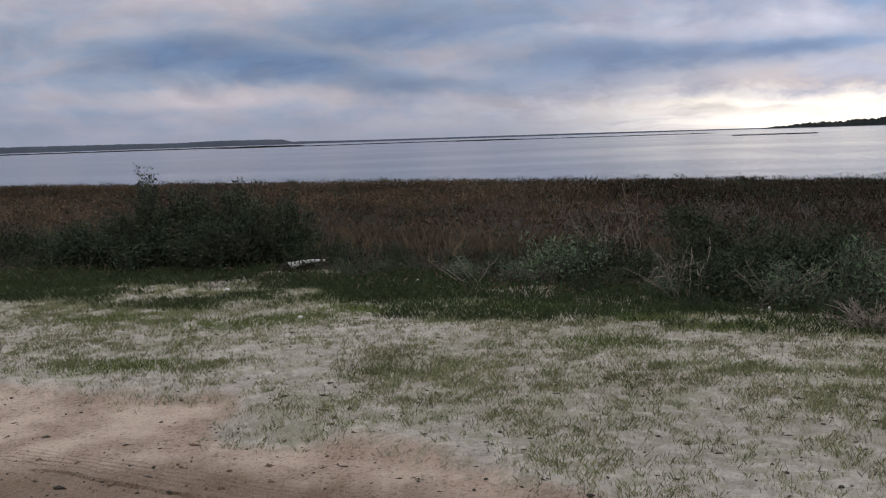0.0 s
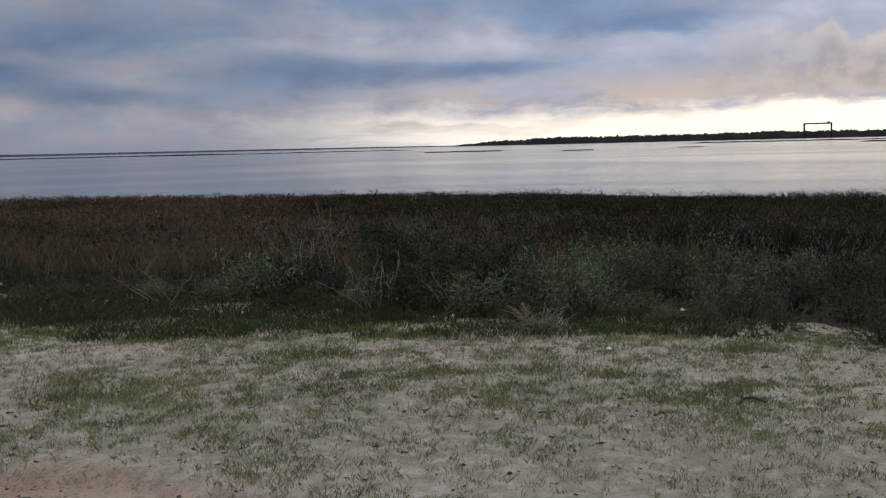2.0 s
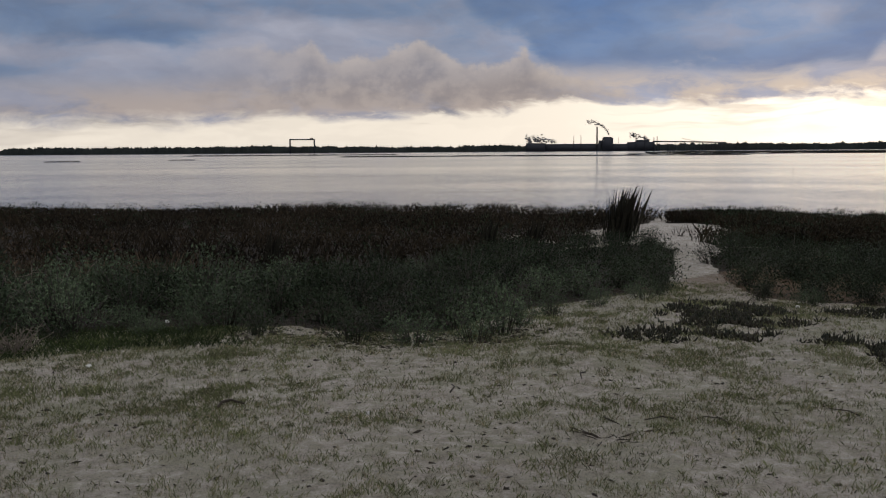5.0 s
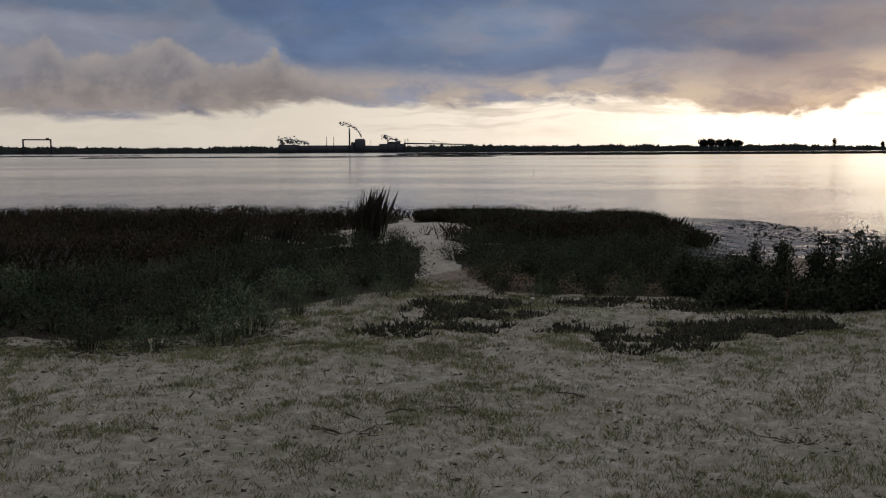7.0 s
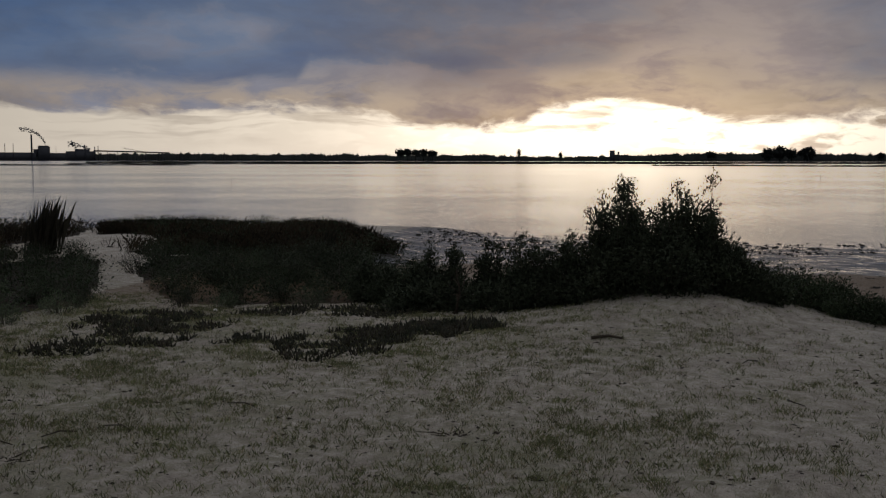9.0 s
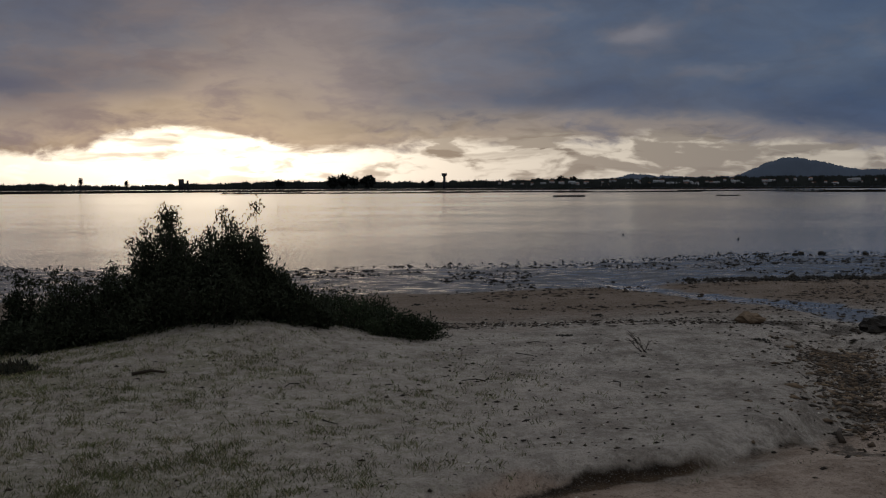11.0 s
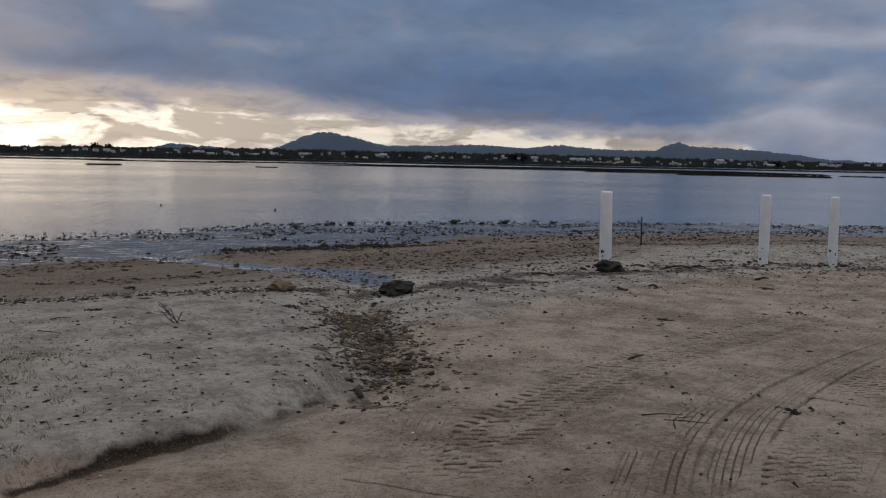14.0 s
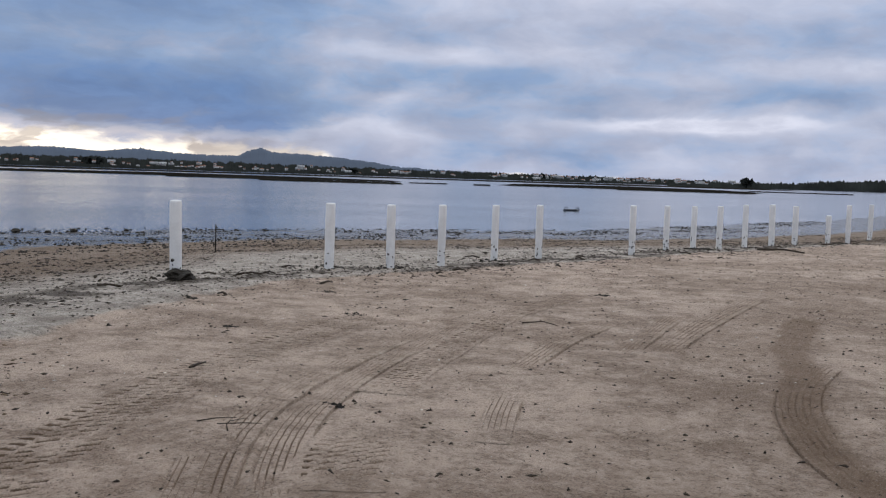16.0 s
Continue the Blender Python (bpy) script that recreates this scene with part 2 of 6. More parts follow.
# ---- materials ----
def material(name, colour, rough=0.8, vary=0.35, scale=6.0, fine=60.0, bump=0.3, depth=0.01, island=0.0, each=0.0, metal=0.0, warm=None, gloss=0.3):
    """Two scales of noise in colour and relief; island, each: change from piece to piece and from object to object."""
    m = bpy.data.materials.new(name)
    m.use_nodes = True
    t = m.node_tree
    b = t.nodes["Principled BSDF"]
    p = position(t)
    a, f = texture(t, p, scale), texture(t, p, fine, 3.0)
    lo, hi = tuple(c * (1 - vary) for c in colour), tuple(min(1.0, c * (1 + vary)) for c in (warm or colour))
    col = mixed(t, (a * 0.6 + f * 0.4).span(0.3, 0.7), lo, hi)
    if island:
        r = Sock(t, t.nodes.new("ShaderNodeNewGeometry").outputs["Random Per Island"])
        col = mixed(t, 1.0, col, mixed(t, r, (1 - island,) * 3, (1 + island, 1 + island, 1 + island * 0.7)), "MULTIPLY")
    if each:
        r = Sock(t, t.nodes.new("ShaderNodeObjectInfo").outputs["Random"])
        col = mixed(t, 1.0, col, mixed(t, r, (1 - each,) * 3, (1 + each,) * 3), "MULTIPLY")
    link(t, col, b.inputs["Base Color"])
    link(t, f.span(0.2, 0.8, rough - 0.08, min(1.0, rough + 0.08)), b.inputs["Roughness"])
    b.inputs["Metallic"].default_value = metal
    b.inputs["Specular IOR Level"].default_value = gloss
    if bump:
        n = t.nodes.new("ShaderNodeBump")
        n.inputs["Strength"].default_value, n.inputs["Distance"].default_value = bump, depth
        t.links.new((a * 0.5 + f).out, n.inputs["Height"])
        t.links.new(n.outputs[0], b.inputs["Normal"])
    return m


GRASS = material("short_grass", (0.14, 0.142, 0.074), 0.8, 0.3, 1.2, 30, 0, island=0.45, gloss=0.06)
MEADOW = material("fresh_grass", (0.095, 0.115, 0.038), 0.8, 0.3, 1.0, 30, 0, island=0.4, gloss=0.06)
LUSH = material("lush_grass", (0.036, 0.047, 0.02), 0.75, 0.3, 1.0, 30, 0, island=0.4, gloss=0.06)
DRYGRASS = material("dry_grass", (0.26, 0.21, 0.14), 0.85, 0.3, 1.0, 30, 0, island=0.4, gloss=0.06)
SALTLEAF = material("grey_green_leaf", (0.068, 0.086, 0.05), 0.7, 0.3, 4, 40, 0, island=0.28, each=0.4, gloss=0.06)
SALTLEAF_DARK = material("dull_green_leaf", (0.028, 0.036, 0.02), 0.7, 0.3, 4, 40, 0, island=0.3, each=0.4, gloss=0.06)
DARKLEAF = material("dark_green_leaf", (0.034, 0.04, 0.025), 0.65, 0.3, 4, 40, 0, island=0.3, gloss=0.06)
RUSSET = material("russet_marsh_plant", (0.052, 0.034, 0.022), 0.85, 0.55, 0.3, 3, 0, island=0.3, warm=(0.076, 0.05, 0.032), gloss=0.06)
# Olive-brown plants, with the darkness of standing against the light put into the colour.
DARKMARSH = material("olive_backlit_marsh_plant", (0.019, 0.015, 0.010), 0.85, 0.5, 0.3, 4, 0, island=0.35, warm=(0.03, 0.022, 0.014), gloss=0.06)
STRAW = material("straw_stalk", (0.085, 0.062, 0.043), 0.85, 0.3, 1, 30, 0, island=0.4, gloss=0.06)
REED = material("reed_blade", (0.025, 0.022, 0.016), 0.8, 0.3, 2, 30, 0, island=0.4, gloss=0.06)
ICE = material("fleshy_leaf", (0.016, 0.022, 0.013), 0.6, 0.3, 5, 50, 0, island=0.4, warm=(0.034, 0.027, 0.02), gloss=0.06)
BARK = material("grey_bark", (0.07, 0.058, 0.048), 0.9, 0.3, 10, 90, 0.4, 0.004, gloss=0.06)
DEADWOOD = material("bleached_dead_wood", (0.15, 0.122, 0.095), 0.9, 0.25, 10, 90, 0.4, 0.004, gloss=0.06)
WETWOOD = material("wet_drift_wood", (0.045, 0.034, 0.026), 0.7, 0.4, 9, 80, 0.5, 0.006, island=0.4, gloss=0.12)
STONE = material("weathered_stone", (0.125, 0.088, 0.062), 0.85, 0.4, 7, 60, 0.6, 0.01, island=0.55, gloss=0.12)
WEEDY = material("weed_covered_rock", (0.026, 0.022, 0.017), 0.7, 0.45, 9, 70, 0.8, 0.015, gloss=0.12)
PALE = material("pale_stone", (0.5, 0.47, 0.42), 0.85, 0.15, 9, 70, 0.4, 0.005)
SHELL = material("bleached_shell", (0.66, 0.62, 0.56), 0.6, 0.15, 20, 90, 0, island=0.3)


POST_WHITE = material("white_painted_post", (0.66, 0.65, 0.64), 0.6, 0.08, 5, 40, 0.25, 0.004)
FAR_DARK = material("far_woodland", (0.022, 0.024, 0.022), 1.0, 0.3, 0.02, 0.1, 0, gloss=0.0)
FAR_SHORE = material("far_saltmarsh", (0.013, 0.012, 0.010), 1.0, 0.3, 0.05, 0.3, 0, gloss=0.0)
WALL_WHITE = material("far_whitewash", (0.5, 0.5, 0.5), 0.9, 0.06, 0.3, 2, 0, gloss=0.0)
ROOF_TILE = material("far_clay_roof", (0.22, 0.11, 0.07), 0.9, 0.15, 0.3, 2, 0, gloss=0.0)
STEEL = material("far_grey_steel", (0.05, 0.05, 0.055), 0.7, 0.1, 0.2, 1, 0, gloss=0.0)
SMOKE = material("grey_smoke", (0.22, 0.21, 0.21), 1.0, 0.2, 0.05, 0.2, 0, gloss=0.0)
HULL = material("dark_boat_paint", (0.03, 0.035, 0.045), 0.5, 0.2, 2, 20, 0.1)


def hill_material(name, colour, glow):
    """Far ground whose faint bluish emission stands in for kilometres of hazy air."""
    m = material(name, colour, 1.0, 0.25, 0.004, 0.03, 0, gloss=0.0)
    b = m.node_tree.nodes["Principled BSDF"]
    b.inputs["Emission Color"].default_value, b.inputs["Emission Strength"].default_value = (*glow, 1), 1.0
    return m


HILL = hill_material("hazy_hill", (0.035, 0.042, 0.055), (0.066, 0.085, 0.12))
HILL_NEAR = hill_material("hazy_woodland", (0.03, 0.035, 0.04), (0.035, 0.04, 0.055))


def ground_material():
    m = bpy.data.materials.new("sandy_ground")
    m.use_nodes = True
    t = m.node_tree
    b = t.nodes["Principled BSDF"]

    def mask(name):
        a = t.nodes.new("ShaderNodeAttribute")
        a.attribute_name = name
        return Sock(t, a.outputs["Fac"])

    p = position(t)
    n0, n1, n2, n3 = texture(t, p, 0.35), texture(t, p, 2.2, 6), texture(t, p, 14, 6, 0.65), texture(t, p, 110, 4, 0.7)
    strata = texture(t, position(t, 1.0, 0.35, 1.0), 5.0, 6, 0.62, 0.8)
    sand = mixed(t, (n1 * 0.45 + n2 * 0.55).span(0.4, 0.6), (0.26, 0.222, 0.183), (0.52, 0.455, 0.385))
    pale = mixed(t, (n1 * 0.5 + n2 * 0.5).span(0.36, 0.62), (0.42, 0.352, 0.288), (0.65, 0.565, 0.475))
    sand = mixed(t, mask("pale"), sand, pale)
    sand = mixed(t, n2.span(0.58, 0.72) * 0.45, sand, (0.19, 0.165, 0.13))
    earth = mixed(t, (n0 * 0.3 + n1 * 0.35 + n2 * 0.35).span(0.42, 0.58), (0.30, 0.222, 0.166), (0.555, 0.432, 0.338))
    earth = mixed(t, mask("pale") * 0.75, earth, mixed(t, n1.span(0.35, 0.65), (0.41, 0.275, 0.195), (0.64, 0.475, 0.36)))
    earth = mixed(t, strata.span(0.53, 0.70) * 0.16, earth, (0.15, 0.115, 0.085))
    speck = texture(t, p, 38, 3, 0.6)
    earth = mixed(t, (speck - n1 * 0.25).span(0.42, 0.52) * 0.55, earth, (0.12, 0.088, 0.062))
    earth = mixed(t, (n2 * 0.7 + n3 * 0.3).span(0.5, 0.66) * 0.4, earth, (0.36, 0.29, 0.225))
    sand = mixed(t, (speck - n1 * 0.25).span(0.44, 0.56) * 0.35, sand, (0.13, 0.11, 0.085))
    col = mixed(t, (mask("road") + (n1 - 0.5) * 0.5).span(0.3, 0.7), sand, earth)
    turf = mixed(t, n2.span(0.35, 0.65), (0.12, 0.105, 0.062), (0.26, 0.232, 0.145))
    tuft = texture(t, p, 9.0, 6, 0.7)
    col = mixed(t, ((tuft - 0.5) * 5.0 + (n2 - 0.5) * 4.0 + (n1 - 0.5) * 2.0 + mask("turf") * 1.0 - 0.15).clip() * mask("turf").span(0.0, 0.3) * 0.62, col, turf)
    moss = (mask("turf") * 0.35 + (n1 - 0.5) * 1.4 + (n0 - 0.5)).span(0.25, 0.6)
    col = mixed(t, moss * mask("turf").span(0.05, 0.4) * 0.35, col, (0.16, 0.165, 0.065))
    # These ground masks also carry the shade painted into the tyre grooves.
    litter = mixed(t, n2.span(0.35, 0.65), (0.02, 0.015, 0.01), (0.045, 0.032, 0.021))
    col = mixed(t, (mask("marsh") + (n2 - 0.5) * 0.5).span(0.3, 0.6), col, litter)
    col = mixed(t, (mask("debris_and_shade") + (n2 - 0.5) * 1.6).span(0.35, 0.75) * 0.85, col, (0.075, 0.06, 0.047))
    damp = (mask("damp") + (n1 - 0.5) * 0.5 + (strata - 0.5) * 0.6).span(0.25, 0.8)
    col = mixed(t, damp * 0.7, col, (0.145, 0.088, 0.048))
    grain = texture(t, p, 75, 3, 0.75)
    col = mixed(t, grain.span(0.55, 0.66) * 0.8, col, mixed(t, 0.5, col, (0.03, 0.025, 0.02)))
    col = mixed(t, grain.span(0.44, 0.33) * 0.6, col, mixed(t, 0.3, col, (0.8, 0.76, 0.7)))
    wet = (mask("wet") + (strata - 0.5) * 0.7 + (n2 - 0.5) * 0.35).span(0.4, 0.75)
    mud = mixed(t, n2.span(0.35, 0.7), (0.03, 0.027, 0.024), (0.07, 0.061, 0.052))
    col = mixed(t, wet, col, mud)
    link(t, col, b.inputs["Base Color"])
    film = wet * texture(t, position(t, 1.0, 0.3, 1.0), 6.0, 5, 0.6, 0.3).span(0.46, 0.58)
    film = film.op("MAXIMUM", mask("pool"))
    link(t, wet.span(0.0, 1.0, 0.9, 0.5) - damp * 0.15 + (n2 - 0.5) * 0.12 - film * 0.22, b.inputs["Roughness"])
    link(t, wet.span(0.0, 1.0, 0.08, 0.14) + film * 0.3, b.inputs["Specular IOR Level"])
    n = t.nodes.new("ShaderNodeBump")
    n.inputs["Distance"].default_value = 0.09
    link(t, wet.span(0.0, 1.0, 1.0, 0.16) - film * 0.155, n.inputs["Strength"])
    t.links.new((n2 * 0.8 + n3 * 0.35 + strata * 0.5).out, n.inputs["Height"])
    t.links.new(n.outputs[0], b.inputs["Normal"])
    return m


def water_material():
    m = bpy.data.materials.new("estuary_water")
    m.use_nodes = True
    t = m.node_tree
    b = t.nodes["Principled BSDF"]
    link(t, (0.035, 0.042, 0.05), b.inputs["Base Color"])
    b.inputs["IOR"].default_value = 1.33
    g = t.nodes.new("ShaderNodeNewGeometry")
    s = t.nodes.new("ShaderNodeSeparateXYZ")
    t.links.new(g.outputs["Position"], s.inputs[0])
    x, y = Sock(t, s.outputs[0]), Sock(t, s.outputs[1])
    r = (x * x + y * y).op("SQRT")
    bearing = x.op("ARCTAN2", y)
    bands = texture(t, vector(t, r.op("LOGARITHM", 2.718) * 4.5, bearing * 2.2, 0.0), 1.0, 4.0, 0.5, 0.4)
    link(t, bands.span(0.34, 0.66, 0.105, 0.13), b.inputs["Roughness"])
    ripples = texture(t, position(t), 4.5, 5.0, 0.65)
    swell = texture(t, position(t), 0.5, 2.0)
    n = t.nodes.new("ShaderNodeBump")
    n.inputs["Distance"].default_value = 0.03
    link(t, bands.span(0.35, 0.65, 0.16, 0.22) * r.span(20, 200, 1.0, 0.25), n.inputs["Strength"])
    t.links.new((ripples + swell).out, n.inputs["Height"])
    t.links.new(n.outputs[0], b.inputs["Normal"])
    return m


GROUND, WATER = ground_material(), water_material()


# ---- geometry helpers ----
def hashed(ix, iy, seed):
    v = np.sin(ix * 127.1 + iy * 311.7 + seed * 74.7) * 43758.5453
    return v - np.floor(v)


def value_noise(x, y, seed=0):
    ix, iy = np.floor(x), np.floor(y)
    fx, fy = x - ix, y - iy
    ux, uy = fx * fx * (3 - 2 * fx), fy * fy * (3 - 2 * fy)
    a, b = hashed(ix, iy, seed), hashed(ix + 1, iy, seed)
    c, d = hashed(ix, iy + 1, seed), hashed(ix + 1, iy + 1, seed)
    return (a * (1 - ux) + b * ux) * (1 - uy) + (c * (1 - ux) + d * ux) * uy


def fbm(x, y, scale, octaves=4, seed=0):
    total, amp, norm = 0.0, 1.0, 0.0
    for k in range(octaves):
        total = total + amp * value_noise(x * scale * 2 ** k + 17.3 * k, y * scale * 2 ** k - 9.1 * k, seed + k)
        norm, amp = norm + amp, amp * 0.5
    return total / norm


def step(a, b, v):
    s = np.clip((v - a) / (b - a), 0, 1)
    return s * s * (3 - 2 * s)


def to_line(x, y, line):
    """Distance to a polyline and on which side of it (positive to its left)."""
    best, side = np.full(np.shape(x), 1e9), np.zeros(np.shape(x))
    for (ax, ay), (bx, by) in zip(line[:-1], line[1:]):
        ux, uy = bx - ax, by - ay
        s = np.clip(((x - ax) * ux + (y - ay) * uy) / (ux * ux + uy * uy), 0, 1)
        d = np.hypot(x - ax - s * ux, y - ay - s * uy)
        c = ux * (y - ay) - uy * (x - ax)
        side = np.where(d < best, np.sign(c), side)
        best = np.minimum(d, best)
    return best, side


def inside(x, y, poly):
    x, y = np.asarray(x, float), np.asarray(y, float)
    r = np.zeros(x.shape, bool)
    for (ax, ay), (bx, by) in zip(poly, poly[1:] + poly[:1]):
        cross = ((ay > y) != (by > y)) & (x < (bx - ax) * (y - ay) / (by - ay + 1e-12) + ax)
        r ^= cross
    return r


def mesh(name, verts, faces, mat, smooth=False):
    """A mesh from an array of corners and an array of equal faces (or a list of such arrays)."""
    me = bpy.data.meshes.new(name)
    faces = faces if isinstance(faces, list) else [faces]
    verts = np.asarray(verts, np.float32)
    loops = np.concatenate([np.asarray(f, np.int32).ravel() for f in faces])
    sizes = np.concatenate([np.full(len(f), np.shape(f)[1], np.int32) for f in faces])
    me.vertices.add(len(verts)), me.loops.add(len(loops)), me.polygons.add(len(sizes))
    me.vertices.foreach_set("co", verts.ravel())
    me.loops.foreach_set("vertex_index", loops)
    me.polygons.foreach_set("loop_start", np.concatenate([[0], np.cumsum(sizes)[:-1]]).astype(np.int32))
    if smooth:
        me.polygons.foreach_set("use_smooth", np.ones(len(sizes), bool))
    me.update(calc_edges=True)
    me.materials.append(mat)
    return me


def part(name, me, parent=None, label=""):
    ob = new(name, me)
    ob.parent = parent
    return tagged(ob, label)


def empty(name, x, y, z, label, category, group="", kind=""):
    ob = new(name)
    ob.empty_display_size = 0.2
    ob.matrix_world = pose(x, y, z)
    return tagged(ob, label, category, group, kind)


def join(*pieces):
    """Pieces (verts, faces) of equal face size into one."""
    vs, fs, n = [], [], 0
    for v, f in pieces:
        vs.append(np.asarray(v, float)), fs.append(np.asarray(f) + n)
        n += len(v)
    return np.concatenate(vs), np.concatenate(fs)


def tube(points, r0, r1, sides=5):
    """A tapered tube along points, closed at its ends."""
    pts = np.asarray(points, float)
    k = len(pts)
    t = np.gradient(pts, axis=0)
    t /= np.linalg.norm(t, axis=1)[:, None] + 1e-9
    ref = np.where(np.abs(t[:, 2:3]) > 0.9, [[1.0, 0, 0]], [[0, 0, 1.0]])
    a = np.cross(t, ref)
    a /= np.linalg.norm(a, axis=1)[:, None] + 1e-9
    b = np.cross(t, a)
    r = np.linspace(r0, r1, k)[:, None, None]
    th = np.arange(sides) * 2 * np.pi / sides
    ring = pts[:, None] + r * (np.cos(th)[None, :, None] * a[:, None] + np.sin(th)[None, :, None] * b[:, None])
    v = np.concatenate([ring.reshape(-1, 3), pts[:1], pts[-1:]])
    i = np.arange(sides)
    j = (i + 1) % sides
    f = [np.stack([q * sides + i, q * sides + j, (q + 1) * sides + j, (q + 1) * sides + i], 1) for q in range(k - 1)]
    c0, c1 = k * sides, k * sides + 1
    f.append(np.stack([np.full(sides, c0), j, i, i], 1)[:, [0, 1, 2, 2]])
    f.append(np.stack([np.full(sides, c1), (k - 1) * sides + i, (k - 1) * sides + j, (k - 1) * sides + j], 1))
    quads = np.concatenate(f[:-2])
    tris = np.concatenate(f[-2:])[:, :3]
    return v, np.concatenate([quads[:, [0, 1, 2]], quads[:, [0, 2, 3]], tris])


def leaves(rng, at, way, length, width):
    """Diamond leaves at points, along directions."""
    n = len(at)
    way = way / (np.linalg.norm(way, axis=1)[:, None] + 1e-9)
    side = np.cross(way, rng.normal(size=(n, 3)))
    side /= np.linalg.norm(side, axis=1)[:, None] + 1e-9
    ln, wd = length * rng.uniform(0.6, 1.3, (n, 1)), width * rng.uniform(0.7, 1.3, (n, 1))
    up = np.cross(way, side) * wd * 0.25
    v = np.stack([at, at + way * ln * 0.5 + side * wd * 0.5 + up, at + way * ln, at + way * ln * 0.5 - side * wd * 0.5 + up], 1).reshape(-1, 3)
    return v, np.arange(4 * n).reshape(n, 4)


def blades(rng, at, height, width, lean):
    """Grass blades: one bent, tapering blade of three faces' worth of corners each, joined in one array."""
    n = len(at)
    th, ph = rng.uniform(0, 2 * np.pi, n), rng.uniform(0, 2 * np.pi, n)
    h = (height * rng.uniform(0.45, 1.25, n))[:, None]
    l = (lean * rng.uniform(0.1, 1.0, n))[:, None] * h
    d = np.stack([np.cos(th), np.sin(th), np.zeros(n)], 1)
    s = np.stack([np.cos(ph), np.sin(ph), np.zeros(n)], 1) * (width * rng.uniform(0.6, 1.3, n))[:, None] * 0.5
    z = np.array([[0, 0, 1.0]])
    v = np.stack([at - s, at + s, at + d * l * 0.4 + z * h * 0.6 + s * 0.7, at + d * l + z * h], 1).reshape(-1, 3)
    k = np.arange(n)[:, None] * 4
    return v, np.concatenate([k + [[0, 1, 2]], k + [[0, 2, 3]]])


# ---- the lie of the land ----
SEA = -0.45
SHORE = [(-900, 330), (-300, 150), (-60, 63), (-18, 42.5), (-8, 38.5), (0, 34.8), (7, 31.2), (12, 28.6), (17, 24.8), (20, 24.2), (22.3, 18.5),
         (23.6, 14.2), (24.2, 10), (26, 7.6), (28, 6), (26.3, -2), (27, -6.4), (27.3, -11), (29, -15), (28, -20), (26.6, -26), (22.7, -32.5),
         (17, -41.8), (14.8, -51), (11, -82), (7, -140), (-40, -500), (-200, -1500)]
ROAD = [(-30, 9), (-9, 7.6), (-2.8, 6.8), (-1.2, 6.4), (-0.7, 5.6), (0.4, 4.8), (2, 2.9), (4, 0.6), (5.0, -0.5), (5.5, -1.7), (5.74, -2.45), (5.98, -3.46), (6.5, -4.3), (7.0, -4.8), (7.5, -5.6), (8.2, -6.6),
        (9, -9), (10, -13), (7, -24), (3, -40), (-5, -90)]
GULLY = [(6.35, -4.75), (6.9, -5.1), (7.5, -5.5), (8.2, -5.85), (9.2, -6.3), (10.1, -6.95)]
SCARP = [(5.0, -0.6), (5.4, -1.4), (5.57, -1.97), (5.74, -2.43), (5.84, -2.85), (5.98, -3.46), (6.22, -3.9), (6.53, -4.3), (7.1, -4.75), (7.97, -5.25), (8.54, -5.45)]
CREEK = [(10.1, -7.0), (11.4, -8.1), (12.5, -8.6), (13.8, -8.57), (14.85, -8.33), (16.3, -8.1), (18.0, -7.9), (21, -8.4)]
TIDE = [(11.4, -6.5), (10.6, -8.6), (11.0, -10.6), (10.8, -12.9), (9.6, -15.8), (8.3, -20.5), (7.2, -25.5), (5.6, -33), (3.5, -44)]
STRAND = [(12.6, -2.2), (12.3, -4.0), (11.9, -5.6), (11.6, -6.6)]
SALT = [(-9, 13.6), (-5, 13.4), (-3, 12.8), (-1.3, 12.5), (0.3, 11.3), (1.7, 10.3), (2.6, 9.0), (3.6, 8.2), (4.3, 8.2), (5.0, 8.0), (5.7, 7.2),
        (6.1, 6.3), (6.6, 6.0), (7.6, 6.3), (8.7, 6.3), (10.4, 6.1), (12.6, 7.3), (14.3, 8.4), (15.5, 9.5), (12.5, 10), (9.6, 9.6), (7.7, 10.2),
        (6.9, 10.9), (4.8, 11.6), (3.3, 12.4), (1.7, 12.9), (0.3, 13.0), (-1.6, 14.2), (-6, 16.6), (-10, 17)]
STRIP = [(-12, 13.6), (-9, 12.6), (-5.1, 11.9), (-3.2, 11.5), (-1.2, 10.9), (-0.6, 9.7), (0.5, 9.7), (1.7, 9.1), (2.4, 8.6), (3.4, 8.0), (4.3, 8.5), (2.6, 9.6), (1.7, 10.8), (0.3, 11.8), (-1.3, 13.2), (-3, 13.4),
         (-5, 14), (-9, 14.2), (-12, 15)]
SALT_WEST = [(11.0, 5.3), (11.1, 4.4), (11.5, 3.1), (12.3, 2.4), (14.5, 3.0), (16.5, 4.0), (16.9, 6.8), (15.4, 8.0), (13.2, 7.1), (11.8, 6.1)]
MARSH = [(-60, 19), (-10, 17), (-6, 16.6), (-1.6, 14.2), (0.3, 13.0), (1.7, 12.9), (3.3, 12.4), (4.8, 11.6), (6.9, 10.9), (7.7, 10.2), (9.6, 9.6),
         (12.5, 10), (14.8, 10.2), (17.2, 12.2), (20, 12.6), (23.2, 14.2), (22.0, 18.4), (19.8, 24), (16.8, 24.6), (11.8, 28.4), (6.8, 31), (0, 34.6),
         (-8, 38.3), (-18, 42.3), (-60, 62.5)]
PATH = [(20.1, 12.6), (21.0, 12.0), (20.9, 11.2), (19.0, 10.1), (17.4, 8.7), (16.3, 8.6), (17.3, 9.9)]
